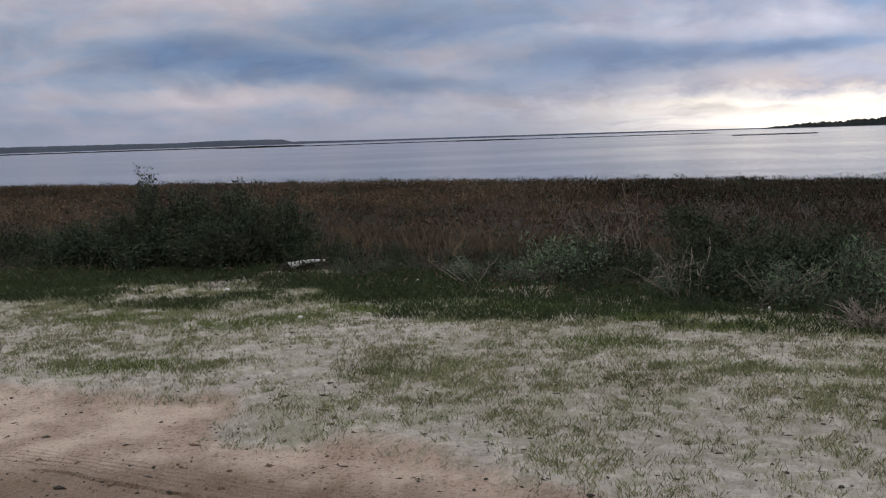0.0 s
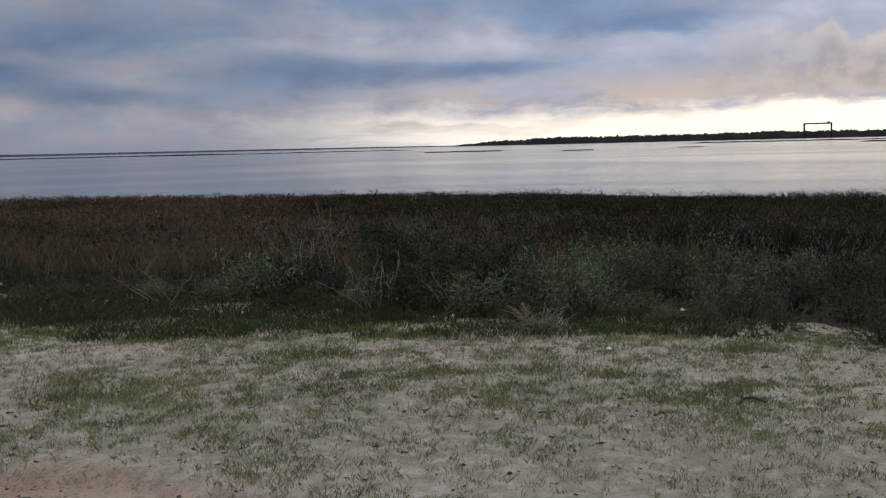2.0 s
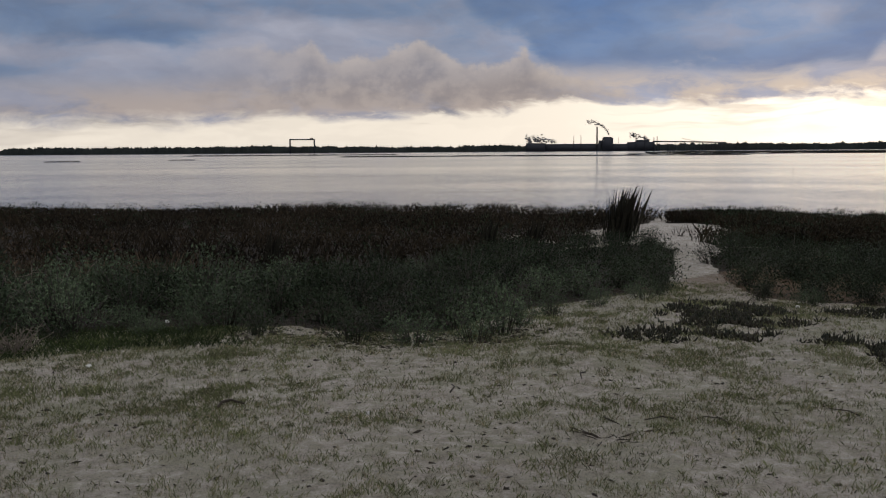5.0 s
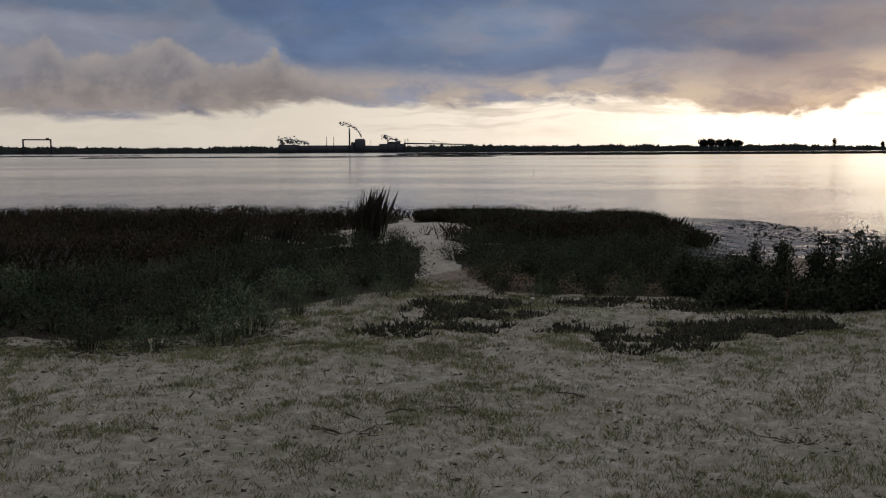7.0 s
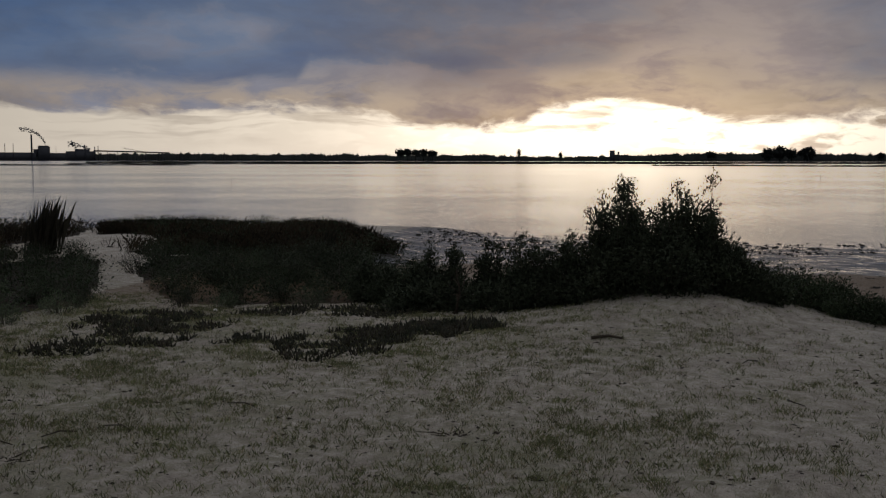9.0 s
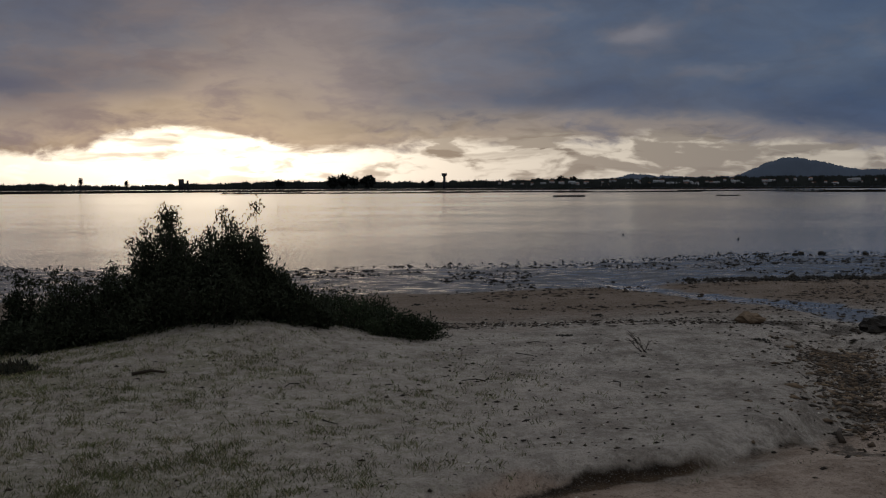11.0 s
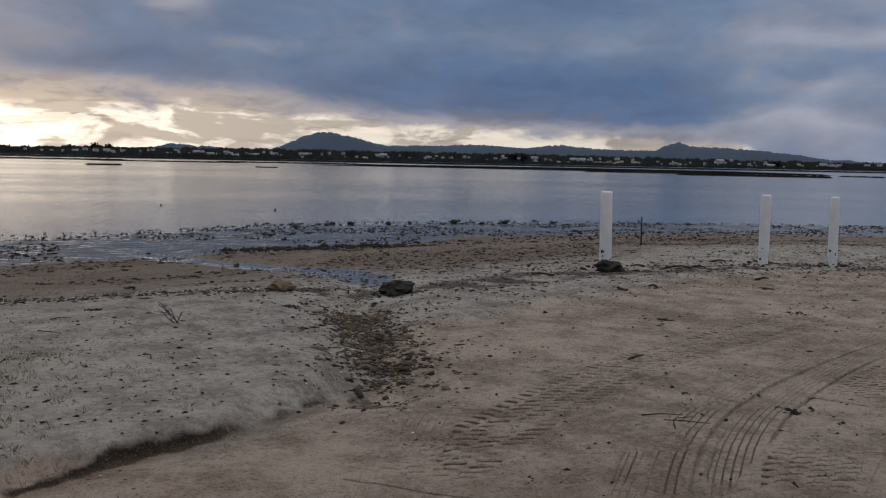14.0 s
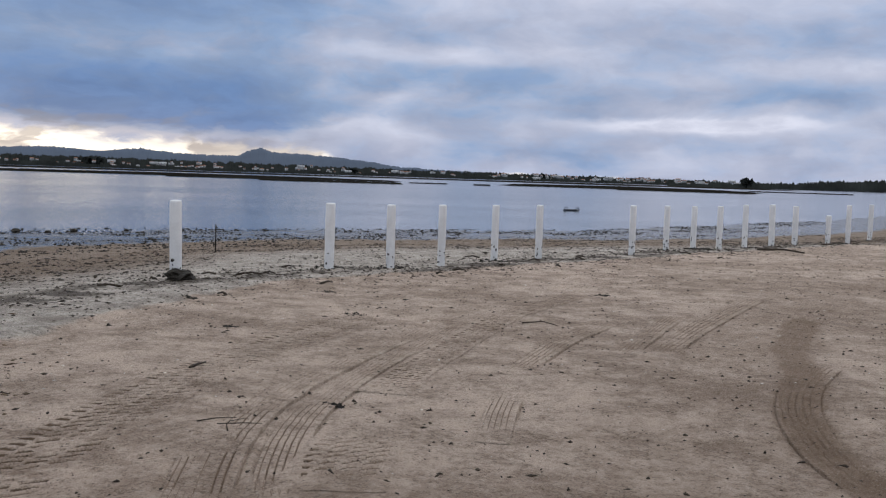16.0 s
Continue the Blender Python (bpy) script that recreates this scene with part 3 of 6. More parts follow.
SPIT = [(15.7, 8.3), (17.0, 9.7), (18.4, 11.2), (22.4, 13.4), (23.8, 12.2), (23.9, 9.8), (22.6, 7.2), (19.6, 5.0), (16.8, 4.0), (16.7, 6.6)]


def height(x, y):
    d, side = to_line(x, y, SHORE)
    sd = -side * d
    beach = np.interp(sd, [-900, -60, -10, 0, 3, 9, 16, 22], [-3.5, -2.2, -0.8, -0.475, -0.425, -0.30, -0.05, 0.0])
    bank = np.interp(sd, [-900, -60, -6, -0.7, 0.5, 5, 12], [-3.5, -2.2, -0.8, -0.52, -0.14, -0.07, 0.0])
    m = step(4.0, 7.5, y)
    z = beach * (1 - m) + bank * m
    z = z + 0.30 * np.exp(-((x - 11.3) / 1.5) ** 2 - ((y + 0.55) / 1.25) ** 2)
    rd, rs = to_line(x, y, ROAD)
    near = np.exp(-(np.hypot(x, y + 1) / 14) ** 4)
    wob = (fbm(x, y, 1.6, 3, 5) - 0.5) * 0.35
    z = z + near * 0.075 * (step(-0.10, 0.14, rs * rd + wob) - 0.55)
    z = z + 0.16 * step(13.0, 22.0, y) * (1 - step(8.0, 17.0, x)) * step(-0.5, 2.0, sd)
    gd, _ = to_line(x, y, GULLY)
    ed, es = to_line(x, y, SCARP)
    z = z + 0.05 * (step(-0.07, 0.05, es * ed + (fbm(x, y, 6.0, 2, 9) - 0.5) * 0.12) - 0.5) * np.exp(-(ed / 0.5) ** 2)
    z = z - 0.14 * np.exp(-(gd / 0.42) ** 2) * (0.7 + 0.6 * fbm(x, y, 3.0, 3, 8))
    cd, _ = to_line(x, y, CREEK)
    z = z - 0.07 * np.exp(-(cd / 0.6) ** 2)
    land = step(-1.0, 6.0, sd)
    z = z + land * ((fbm(x, y, 0.35, 3, 1) - 0.5) * 0.10 + (fbm(x, y, 2.4, 3, 2) - 0.5) * 0.045 * (0.5 + 0.5 * (rs > 0)) + (fbm(x, y, 9.0, 2, 3) - 0.5) * 0.014)
    flats = step(-2.5, 0.0, sd) * (1 - step(7.0, 12.0, sd)) * (1 - m)
    z = z + flats * (np.maximum(fbm(x * 2.6, y, 1.7, 3, 4) - 0.46, -0.03) * 0.045)
    far = np.hypot(x, y)
    return np.where(far > 400, np.minimum(z, np.where(side < 0, 0.0, -1.5)), z)


# wheel tracks: line, width, tread, depth, label
TRACKS = [
    ([(4.4, -3.6), (4.55, -3.86), (4.9, -4.54), (5.13, -5.1), (5.42, -5.72), (5.65, -6.35), (5.97, -7.25), (6.22, -8.16), (6.43, -9.05), (6.55, -9.82), (6.66, -11.03)], 0.58, "lugs", 0.009, "coarse tractor tread pressed into the sand"),
    ([(3.3, -4.1), (3.56, -4.52), (3.73, -4.82), (4.0, -5.25), (4.38, -5.92), (4.74, -6.62), (5.1, -7.46), (5.38, -8.36), (5.49, -9.16), (5.55, -10.11), (5.74, -11.41), (6.2, -13.23)], 0.24, "ribs", 0.011, "narrow ribbed tyre track curving over the sand"),
    ([(3.1, -4.45), (3.29, -4.78), (3.73, -5.47), (4.09, -6.1), (4.51, -6.95), (4.89, -7.89), (5.12, -8.97), (5.25, -10.07), (5.6, -11.56), (5.94, -13.03)], 0.22, "ribs", 0.008, "faint ribbed tyre track curving over the sand"),
    ([(3.45, -4.1), (3.65, -4.43), (4.0, -4.9), (4.2, -5.22), (4.45, -5.65)], 0.2, "ribs", 0.009, "narrow ribbed tyre track joining the others"),
    ([(4.7, -4.15), (4.59, -4.38), (4.36, -4.81), (4.21, -5.03), (4.0, -5.33)], 0.16, "ribs", 0.009, "short ribbed tyre track crossing the others"),
    ([(4.96, -4.6), (4.96, -5.09), (4.93, -5.36), (4.91, -5.71), (4.8, -6.2)], 0.14, "ribs", 0.007, "faint narrow tyre track beside the coarse tread"),
    ([(4.7, -3.8), (4.95, -4.06), (5.27, -4.38), (5.56, -4.67), (5.95, -5.1)], 0.26, "ribs", 0.010, "ribbed tyre track leading towards the gully"),
    ([(3.7, -8.4), (3.81, -8.97), (3.94, -9.65), (4.09, -10.57), (4.11, -11.43), (4.11, -12.6)], 0.24, "ribs", 0.009, "faint ribbed tyre track on the sand"),
    ([(3.0, -10.2), (3.06, -11.0), (3.12, -11.85), (3.22, -13.22), (3.23, -14.77), (3.25, -16.29)], 0.28, "ribs", 0.010, "ribbed tyre track leading away along the posts"),
    ([(3.25, -9.9), (3.36, -10.64), (3.49, -11.59), (3.61, -12.82), (3.65, -13.6)], 0.22, "ribs", 0.008, "faint ribbed tyre track on the sand"),
    ([(2.8, -6.3), (3.01, -6.79), (3.3, -7.52), (3.5, -8.2)], 0.2, "ribs", 0.006, "faint ribbed tyre track on the sand"),
    ([(4.21, -7.18), (4.47, -8.02), (4.83, -9.34), (5.17, -10.99), (5.49, -12.88), (5.53, -14.86)], 0.34, "lugs", 0.007, "shorter coarse tread beside the ribbed tracks"),
    ([(3.1, -4.95), (3.25, -5.25), (3.4, -5.6), (3.55, -5.95), (3.7, -6.3)], 0.5, "lugs", 0.009, "churned patch of coarse tread in damp sand"),
    ([(0.35, -6.4), (0.56, -6.73), (0.81, -7.12), (1.09, -7.66), (1.32, -8.43), (1.46, -9.38), (1.5, -10.4), (1.42, -11.2)], 0.28, "ribs", 0.016, "dark ribbed tyre track in damp sand"),
    ([(-2.5, 5.6), (-1.3, 5.05), (-0.75, 4.75), (-0.2, 4.5), (0.6, 4.1)], 0.24, "ribs", 0.010, "ribbed tyre track in reddish sand"),
]


def track_line(line, gap):
    """A smooth line through the points, and the length along it."""
    p = np.array(line, float)
    seg = np.concatenate([[0], np.cumsum(np.hypot(*np.diff(p, axis=0).T))])
    fits = [np.polyfit(seg, p[:, i], min(3, len(p) - 1)) for i in (0, 1)]
    s = np.arange(0, seg[-1], gap)
    return s, np.stack([np.polyval(k, s) for k in fits], 1)


def pressed(x, y):
    """The ground with a bed sunk under each wheel track."""
    z = height(x, y)
    near = np.hypot(x, y) < 18
    for line, width, kind, deep, label in TRACKS:
        s, c = track_line(line, 0.25)
        c = c[3:-3]
        d = np.full(x.shape, 9.0)
        d[near] = to_line(x[near], y[near], [tuple(q) for q in c])[0]
        z = z - (0.10 * step(width * 0.56, width * 0.48, d) if kind == "lugs" else 0.04 * step(width * 0.5 + 0.06, width * 0.5, d))
    return z


def wrack_lines(x, y, sd):
    """Broken lines of dark weed left along the shore by the falling tide."""
    return step(0.50, 0.58, fbm(sd * 1.3, (x + y) * 0.25, 1.0, 4, 50)) * step(2, 5, sd) * (1 - step(13.5, 18, sd)) * step(-1.0, -6.0, y)


def masks(x, y):
    d, side = to_line(x, y, SHORE)
    sd = -side * d
    rd, rs = to_line(x, y, ROAD)
    road = step(-0.25, 0.35, -rs * rd + (fbm(x, y, 0.9, 3, 21) - 0.5) * 0.8)
    veg = inside(x, y, SALT) | inside(x, y, SALT_WEST)
    holes = step(0.35, 0.6, np.exp(-((x - 21.6) / 1.9) ** 2 - ((y - 9.3) / 1.0) ** 2) + (fbm(x, y, 1.2, 3, 33) - 0.5)) + step(0.62, 0.66, fbm(x, y, 0.6, 3, 34)) * step(12, 17, x) * (1 - step(13, 17, y))
    holes = np.clip(holes, 0, 1)
    marsh = np.where(inside(x, y, MARSH) | inside(x, y, SPIT), 1.0 - holes, 0.0)
    marsh = np.maximum(marsh, veg * 1.0)
    marsh = np.maximum(marsh, inside(x, y, STRIP) * 0.42)
    marsh = np.where(inside(x, y, PATH), 0.0, marsh)
    sd_beach = np.where(y < 6.5, sd, 99)
    wet = 1 - step(7.2, 10.5, sd_beach)
    # Scarp edge: organic dirt and the bank's shadowed face, painted as one dark line.
    scarp, _ = to_line(x, y, [(q[0] - 0.05, q[1] - 0.05) for q in SCARP[2:8]])
    marsh = np.maximum(marsh, (0.35 + 0.5 * fbm(x, y, 2.5, 3, 43)) * np.exp(-((scarp + (fbm(x, y, 5, 2, 45) - 0.5) * 0.14) / 0.08) ** 2))
    cd, _ = to_line(x, y, CREEK)
    wet = np.maximum(wet, 0.95 * np.exp(-(cd / 0.5) ** 2) * step(11.5, 13.5, x))
    pool = np.exp(-((cd + (fbm(x, y, 1.2, 3, 36) - 0.5) * 0.9) / 0.55) ** 4) * 0.8 * step(10.9, 12.2, x) * (1 - step(18, 21, x))
    wet = np.maximum(wet, pool)
    wet = np.maximum(wet, np.where(sd < 0.3, 1.0, 0.0))
    turf = (1 - road) * step(-4.0, 1.5, y + (fbm(x, y, 0.8, 2, 40) - 0.5) * 2) * (1 - step(9.5, 12.5, x - np.maximum(y - 5, 0))) * (0.35 + 0.9 * fbm(x, y, 0.7, 3, 41))
    gd, _ = to_line(x, y, GULLY)
    td, _ = to_line(x, y, TIDE)
    sd2, _ = to_line(x, y, STRAND)
    debris_and_shade = np.maximum.reduce([0.7 * np.exp(-(gd / 0.36) ** 2), 0.75 * np.exp(-(td / 0.7) ** 2), 0.5 * np.exp(-(sd2 / 0.35) ** 2)]) * (0.25 + 0.9 * step(0.38, 0.62, fbm(x, y, 2.6, 4, 47)))
    damp = (0.3 + 0.7 * step(0.4, 0.6, fbm(x, y, 1.3, 3, 48))) * 0.5 * np.exp(-(to_line(x, y, [(1.6, -10.0), (1.96, -11.4), (2.22, -13.7), (2.3, -16.9), (2.0, -20.9)])[0] / 0.6) ** 2)
    damp = np.maximum(damp, 0.95 * (0.7 + 0.5 * fbm(x, y, 2.2, 4, 46)) * np.exp(-(to_line(x, y, [(0.35, -6.4), (0.56, -6.73), (0.81, -7.12), (1.09, -7.66), (1.32, -8.43), (1.46, -9.38), (1.6, -10.2), (1.96, -11.4), (2.22, -13.7)])[0] / 0.27) ** 2))
    damp = np.maximum(damp, 0.75 * np.exp(-(to_line(x, y, [(-3, 4.9), (-1.2, 4.85), (-0.3, 4.5), (0.6, 4.0)])[0] / 0.55) ** 2))
    damp = np.maximum(damp, (1 - step(11, 18, sd_beach)) * 0.85)
    debris_and_shade = np.maximum(debris_and_shade, 0.5 * wrack_lines(x, y, sd_beach))
    damp = np.maximum(damp, 0.6 * np.exp(-(to_line(x, y, [(q[0] - 0.12, q[1] - 0.06) for q in SCARP[1:8]])[0] / 0.14) ** 2))
    damp = np.maximum(damp, 0.8 * np.exp(-(to_line(x, y, [(-3, -6.0), (0.5, -5.2), (2.8, -3.6)])[0] / 2.0) ** 2) * (0.5 + 0.6 * fbm(x, y, 1.1, 3, 49)))
    damp = np.maximum(damp, 0.5 * np.exp(-(to_line(x, y, [(1.2, -6.0), (2.0, -9.0), (2.4, -13.0), (2.4, -18.0)])[0] / 1.7) ** 2) * (0.6 + 0.6 * fbm(x, y, 1.4, 3, 39)))
    # Beyond x 6.5 the sand is toned down, imitating backlit dimness in its colour.
    pale = step(-6.0, 0.0, y - 0.05 * x + (fbm(x, y, 0.5, 2, 44) - 0.5) * 2) * (1 - 0.45 * step(6.5, 10.5, x))
    return {"pale": pale, "road": road, "marsh": marsh, "wet": wet, "turf": np.clip(turf, 0, 1), "debris_and_shade": debris_and_shade, "damp": damp, "pool": pool}


def polar_sheet(name, rings, bearings, centre, zfun, mat):
    b = np.radians(bearings)
    x = centre[0] + rings[:, None] * np.sin(b)[None]
    y = centre[1] + rings[:, None] * np.cos(b)[None]
    x, y = np.append(x.ravel(), centre[0]), np.append(y.ravel(), centre[1])
    n, k = len(rings), len(bearings)
    i, j = np.meshgrid(np.arange(n - 1), np.arange(k), indexing="ij")
    j2 = (j + 1) % k
    quads = np.stack([i * k + j, (i + 1) * k + j, (i + 1) * k + j2, i * k + j2], -1).reshape(-1, 4)[:, ::-1]
    jj = np.arange(k)
    cap = np.stack([np.full(k, n * k), jj, (jj + 1) % k], 1)[:, ::-1]
    return mesh(name, np.stack([x, y, zfun(x, y)], 1), [quads, cap], mat, True), x, y


fine = np.arange(-27.5, 177.5, 0.3)
bearings = np.concatenate([fine, np.arange(178, 332, 3.0)])
rings = np.concatenate([np.geomspace(1.0, 3.2, 12, endpoint=False), np.geomspace(3.2, 20, 300, endpoint=False), np.geomspace(20, 31, 150, endpoint=False), np.geomspace(31, 60, 50, endpoint=False),
                        np.geomspace(60, 4600, 60)])
ground_mesh, gx, gy = polar_sheet("ground", rings, bearings, (0.3, -0.3), pressed, GROUND)
for key, value in masks(gx, gy).items():
    ground_mesh.attributes.new(key, "FLOAT", "POINT").data.foreach_set("value", np.asarray(value, np.float32))
ground = tagged(new("ground", ground_mesh), "sandy shore with thin turf, wheel tracks and dark tidal mud", "ground", kind="structure")
water_mesh, _, _ = polar_sheet("water", np.geomspace(2, 4700, 60), np.arange(0, 360, 2.0), (0, 0), lambda x, y: np.full(x.shape, SEA), WATER)
water = tagged(new("water", water_mesh), "calm grey estuary water reflecting the evening sky", "water", kind="structure")


def on_ground(x, y):
    return float(height(np.array([float(x)]), np.array([float(y)]))[0])


# ---- far shores ----
def far_band(name, dist, deep, points, rough, mat, label, category, kind="structure", seed=0, grain=0.035, base=-0.6):
    """A strip of far land: points are (bearing, top in degrees above the eye's level)."""
    rng = np.random.default_rng(seed)
    b = np.arange(points[0][0], points[-1][0], grain)
    top = np.interp(b, [p[0] for p in points], [p[1] for p in points])
    bump = (fbm(b, b * 0, 3.0, 2, seed) - 0.5) * 0.9 + (fbm(b, b * 0, 14.0, 3, seed + 3) - 0.5) + (rng.random(len(b)) - 0.5) * 0.55
    top = top + rough * bump * np.clip(top * 4, 0.1, 1)
    z = 1.6 + dist * np.tan(np.radians(top))
    z = np.maximum(z, base + 0.1)
    s, c = np.sin(np.radians(b)), np.cos(np.radians(b))
    rows = [(dist, np.full(len(b), base)), (dist + deep * 0.03, base + (z - base) * 0.82), (dist + deep * 0.15, z), (dist + deep * 0.6, z * 0.97), (dist + deep, np.full(len(b), base))]
    v = np.concatenate([np.stack([s * r, c * r, h], 1) for r, h in rows])
    n = len(b)
    i = np.arange(n - 1)
    f = np.concatenate([np.stack([k * n + i, k * n + i + 1, (k + 1) * n + i + 1, (k + 1) * n + i], 1) for k in range(len(rows) - 1)])
    return tagged(new(name, mesh(name, v, f, mat)), label, category, kind=kind)


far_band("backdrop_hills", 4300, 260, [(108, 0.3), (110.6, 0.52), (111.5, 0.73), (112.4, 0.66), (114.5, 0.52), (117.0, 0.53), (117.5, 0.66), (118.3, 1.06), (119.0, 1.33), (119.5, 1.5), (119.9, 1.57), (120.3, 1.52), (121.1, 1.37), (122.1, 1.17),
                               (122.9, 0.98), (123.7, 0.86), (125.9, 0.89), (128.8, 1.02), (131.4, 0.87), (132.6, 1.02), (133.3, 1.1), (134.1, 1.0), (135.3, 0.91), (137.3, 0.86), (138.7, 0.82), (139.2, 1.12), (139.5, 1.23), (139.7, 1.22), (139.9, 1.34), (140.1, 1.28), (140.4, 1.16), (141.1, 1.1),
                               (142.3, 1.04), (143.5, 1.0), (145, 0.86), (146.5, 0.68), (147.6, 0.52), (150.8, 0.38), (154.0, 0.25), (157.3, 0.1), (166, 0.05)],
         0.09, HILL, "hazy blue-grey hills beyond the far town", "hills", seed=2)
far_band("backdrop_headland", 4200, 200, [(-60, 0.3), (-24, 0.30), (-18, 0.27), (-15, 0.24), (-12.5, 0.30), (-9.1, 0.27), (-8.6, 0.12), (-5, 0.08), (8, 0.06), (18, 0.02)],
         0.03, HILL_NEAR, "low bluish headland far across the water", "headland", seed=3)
far_band("far_woods", 2900, 300, [(17.6, -0.02), (18.2, 0.06), (20.3, 0.22), (23.1, 0.33), (28.2, 0.35), (37.9, 0.35), (44.1, 0.29), (50.3, 0.34), (55, 0.34), (58.8, 0.33),
                             (62.4, 0.38), (66.5, 0.30), (69.1, 0.35), (72.8, 0.30), (78.7, 0.32), (83.5, 0.22), (86, 0.26), (88.3, 0.33), (91.6, 0.42), (94, 0.42), (97.7, 0.38),
                             (100.2, 0.34), (104.4, 0.42), (107.8, 0.5), (112, 0.42)],
         0.14, FAR_DARK, "dark wooded shore across the estuary", "woods", kind="stuff", seed=4, grain=0.022)
far_band("far_orchards", 2300, 500, [(104, 0.0), (106, 0.36), (112, 0.5), (120, 0.55), (127, 0.54), (136, 0.5), (144, 0.42), (151, 0.36), (157, 0.32), (165, 0.26), (170, 0.1)],
         0.15, FAR_DARK, "dark trees between the houses of the far town", "trees", kind="stuff", seed=5, grain=0.022)
far_band("far_hedges", 2120, 90, [(103, 0.0), (106, 0.14), (115, 0.2), (122, 0.12), (130, 0.18), (138, 0.1), (146, 0.13), (155, 0.08), (163, 0.1), (168, 0.0)],
         0.3, FAR_DARK, "dark hedges and trees before the far houses", "trees", kind="stuff", seed=15, grain=0.022)
far_band("headland_woods", 1300, 200, [(163, -0.05), (166.5, 0.12), (167.3, 0.36), (168, 0.2), (170.1, 0.3), (172.3, 0.48), (176, 0.55), (186, 0.5), (200, 0.3)],
         0.16, FAR_DARK, "dark wood on the headland across the bay", "woods", kind="stuff", seed=6, grain=0.03)


def mud_bank(bearing, dist, long, wide, high, seed):
    """A low dark bank of marsh mud in the water."""
    rng = np.random.default_rng(seed)
    u = np.linspace(-1, 1, 41)
    w = np.sqrt(np.maximum(0, 1 - u ** 2)) * (0.55 + 0.6 * rng.random(41))
    s, c = math.sin(radians(bearing)), math.cos(radians(bearing))
    rows = []
    for k, (q, h) in enumerate(((-1, -0.4), (-0.8, 0.55), (-0.2, 1.0), (0.4, 0.9), (1, -0.4))):
        r = dist + q * wide * 0.5 * w
        t = u * long * 0.5
        z = SEA + np.where(w > 0, high * h * (0.6 + 0.6 * rng.random(41)), -0.3) * np.minimum(1, w * 3)
        rows.append(np.stack([s * r + c * t, c * r - s * t, z], 1))
    i = np.arange(40)
    f = np.concatenate([np.stack([k * 41 + i, k * 41 + i + 1, (k + 1) * 41 + i + 1, (k + 1) * 41 + i], 1) for k in range(4)])
    return tagged(new("mud_bank", mesh("mud_bank", np.concatenate(rows), f, FAR_SHORE)), "low dark marsh bank lying bare in the water", "mud bank", "banks in the estuary")


BANKS = [(-16, 900, 260, 60, 0.9), (-4, 700, 220, 50, 0.5), (8, 620, 160, 40, 0.35), (18.3, 330, 26, 8, 0.3), (24.8, 280, 9, 5, 0.22), (31, 310, 8, 5, 0.2), (37, 700, 150, 50, 0.6), (47, 420, 110, 14, 0.4),
         (56, 400, 95, 12, 0.4), (64, 520, 150, 14, 0.5), (74, 560, 170, 14, 0.5), (84, 600, 190, 16, 0.55), (91.6, 400, 45, 9, 0.5), (98.8, 390, 60, 10, 0.5), (104.5, 420, 70, 12, 0.55),
         (108.2, 215, 7, 4, 0.3), (111.4, 380, 55, 9, 0.4), (116.9, 220, 5, 3, 0.2), (118, 430, 60, 10, 0.5), (126, 400, 60, 12, 0.5), (133, 340, 55, 12, 0.6), (139, 290, 42, 10, 0.55),
         (144, 250, 36, 9, 0.5), (149.5, 300, 12, 4, 0.3), (152.6, 290, 5, 3, 0.4), (158, 330, 48, 12, 0.6), (164, 300, 40, 10, 0.6), (170, 420, 40, 10, 0.4)]
for k, row in enumerate(BANKS):
    mud_bank(*row, 50 + k)
far_band("near_saltings", 330, 40, [(119, -0.36), (123, -0.28), (134, -0.21), (143, -0.24), (147.5, -0.3), (148.4, -0.4)], 0.05, FAR_SHORE, "dark low saltmarsh bank reaching into the water", "saltmarsh", kind="stuff", seed=18, grain=0.05)
far_band("bay_saltings", 330, 40, [(153, -0.4), (155, -0.24), (161, -0.2), (166, -0.25), (168.5, -0.38)], 0.05, FAR_SHORE, "dark low saltmarsh bank before the far town", "saltmarsh", kind="stuff", seed=19, grain=0.05)
far_band("far_saltings", 720, 160, [(57, -0.1), (59, -0.07), (70, -0.08), (80, -0.07), (92, -0.08), (104, -0.07), (116, -0.07), (128, -0.08), (140, -0.09), (150, -0.1), (158, -0.08), (168, -0.1), (170, -0.16)],
         0.05, FAR_SHORE, "dark flat saltmarsh along the far shore", "saltmarsh", kind="stuff", seed=8, grain=0.03)


def boxes(*items):
    """Boxes (x0, y0, z0, x1, y1, z1) as one mesh's corners and faces."""
    vs, fs = [], []
    for n, (x0, y0, z0, x1, y1, z1) in enumerate(items):
        vs += [(x0, y0, z0), (x1, y0, z0), (x1, y1, z0), (x0, y1, z0), (x0, y0, z1), (x1, y0, z1), (x1, y1, z1), (x0, y1, z1)]
        fs += [[8 * n + k for k in q] for q in ((3, 2, 1, 0), (4, 5, 6, 7), (0, 1, 5, 4), (1, 2, 6, 5), (2, 3, 7, 6), (3, 0, 4, 7))]
    return np.array(vs, float), np.array(fs)


def toward(bearing, dist, z=0.0):
    """A pose out at a bearing, its y axis pointing away from the shore."""
    b = radians(bearing)
    return Matrix.Translation((dist * math.sin(b), dist * math.cos(b), z)) @ Matrix.Rotation(-b, 4, "Z")


def gable(w, d, h, r):
    v = [(-w, -d, h), (w, -d, h), (w, d, h), (-w, d, h), (-w, 0, h + r), (w, 0, h + r)]
    return np.array(v, float), [np.array([[0, 1, 5, 4], [2, 3, 4, 5]]), np.array([[0, 4, 3], [1, 2, 5]])]


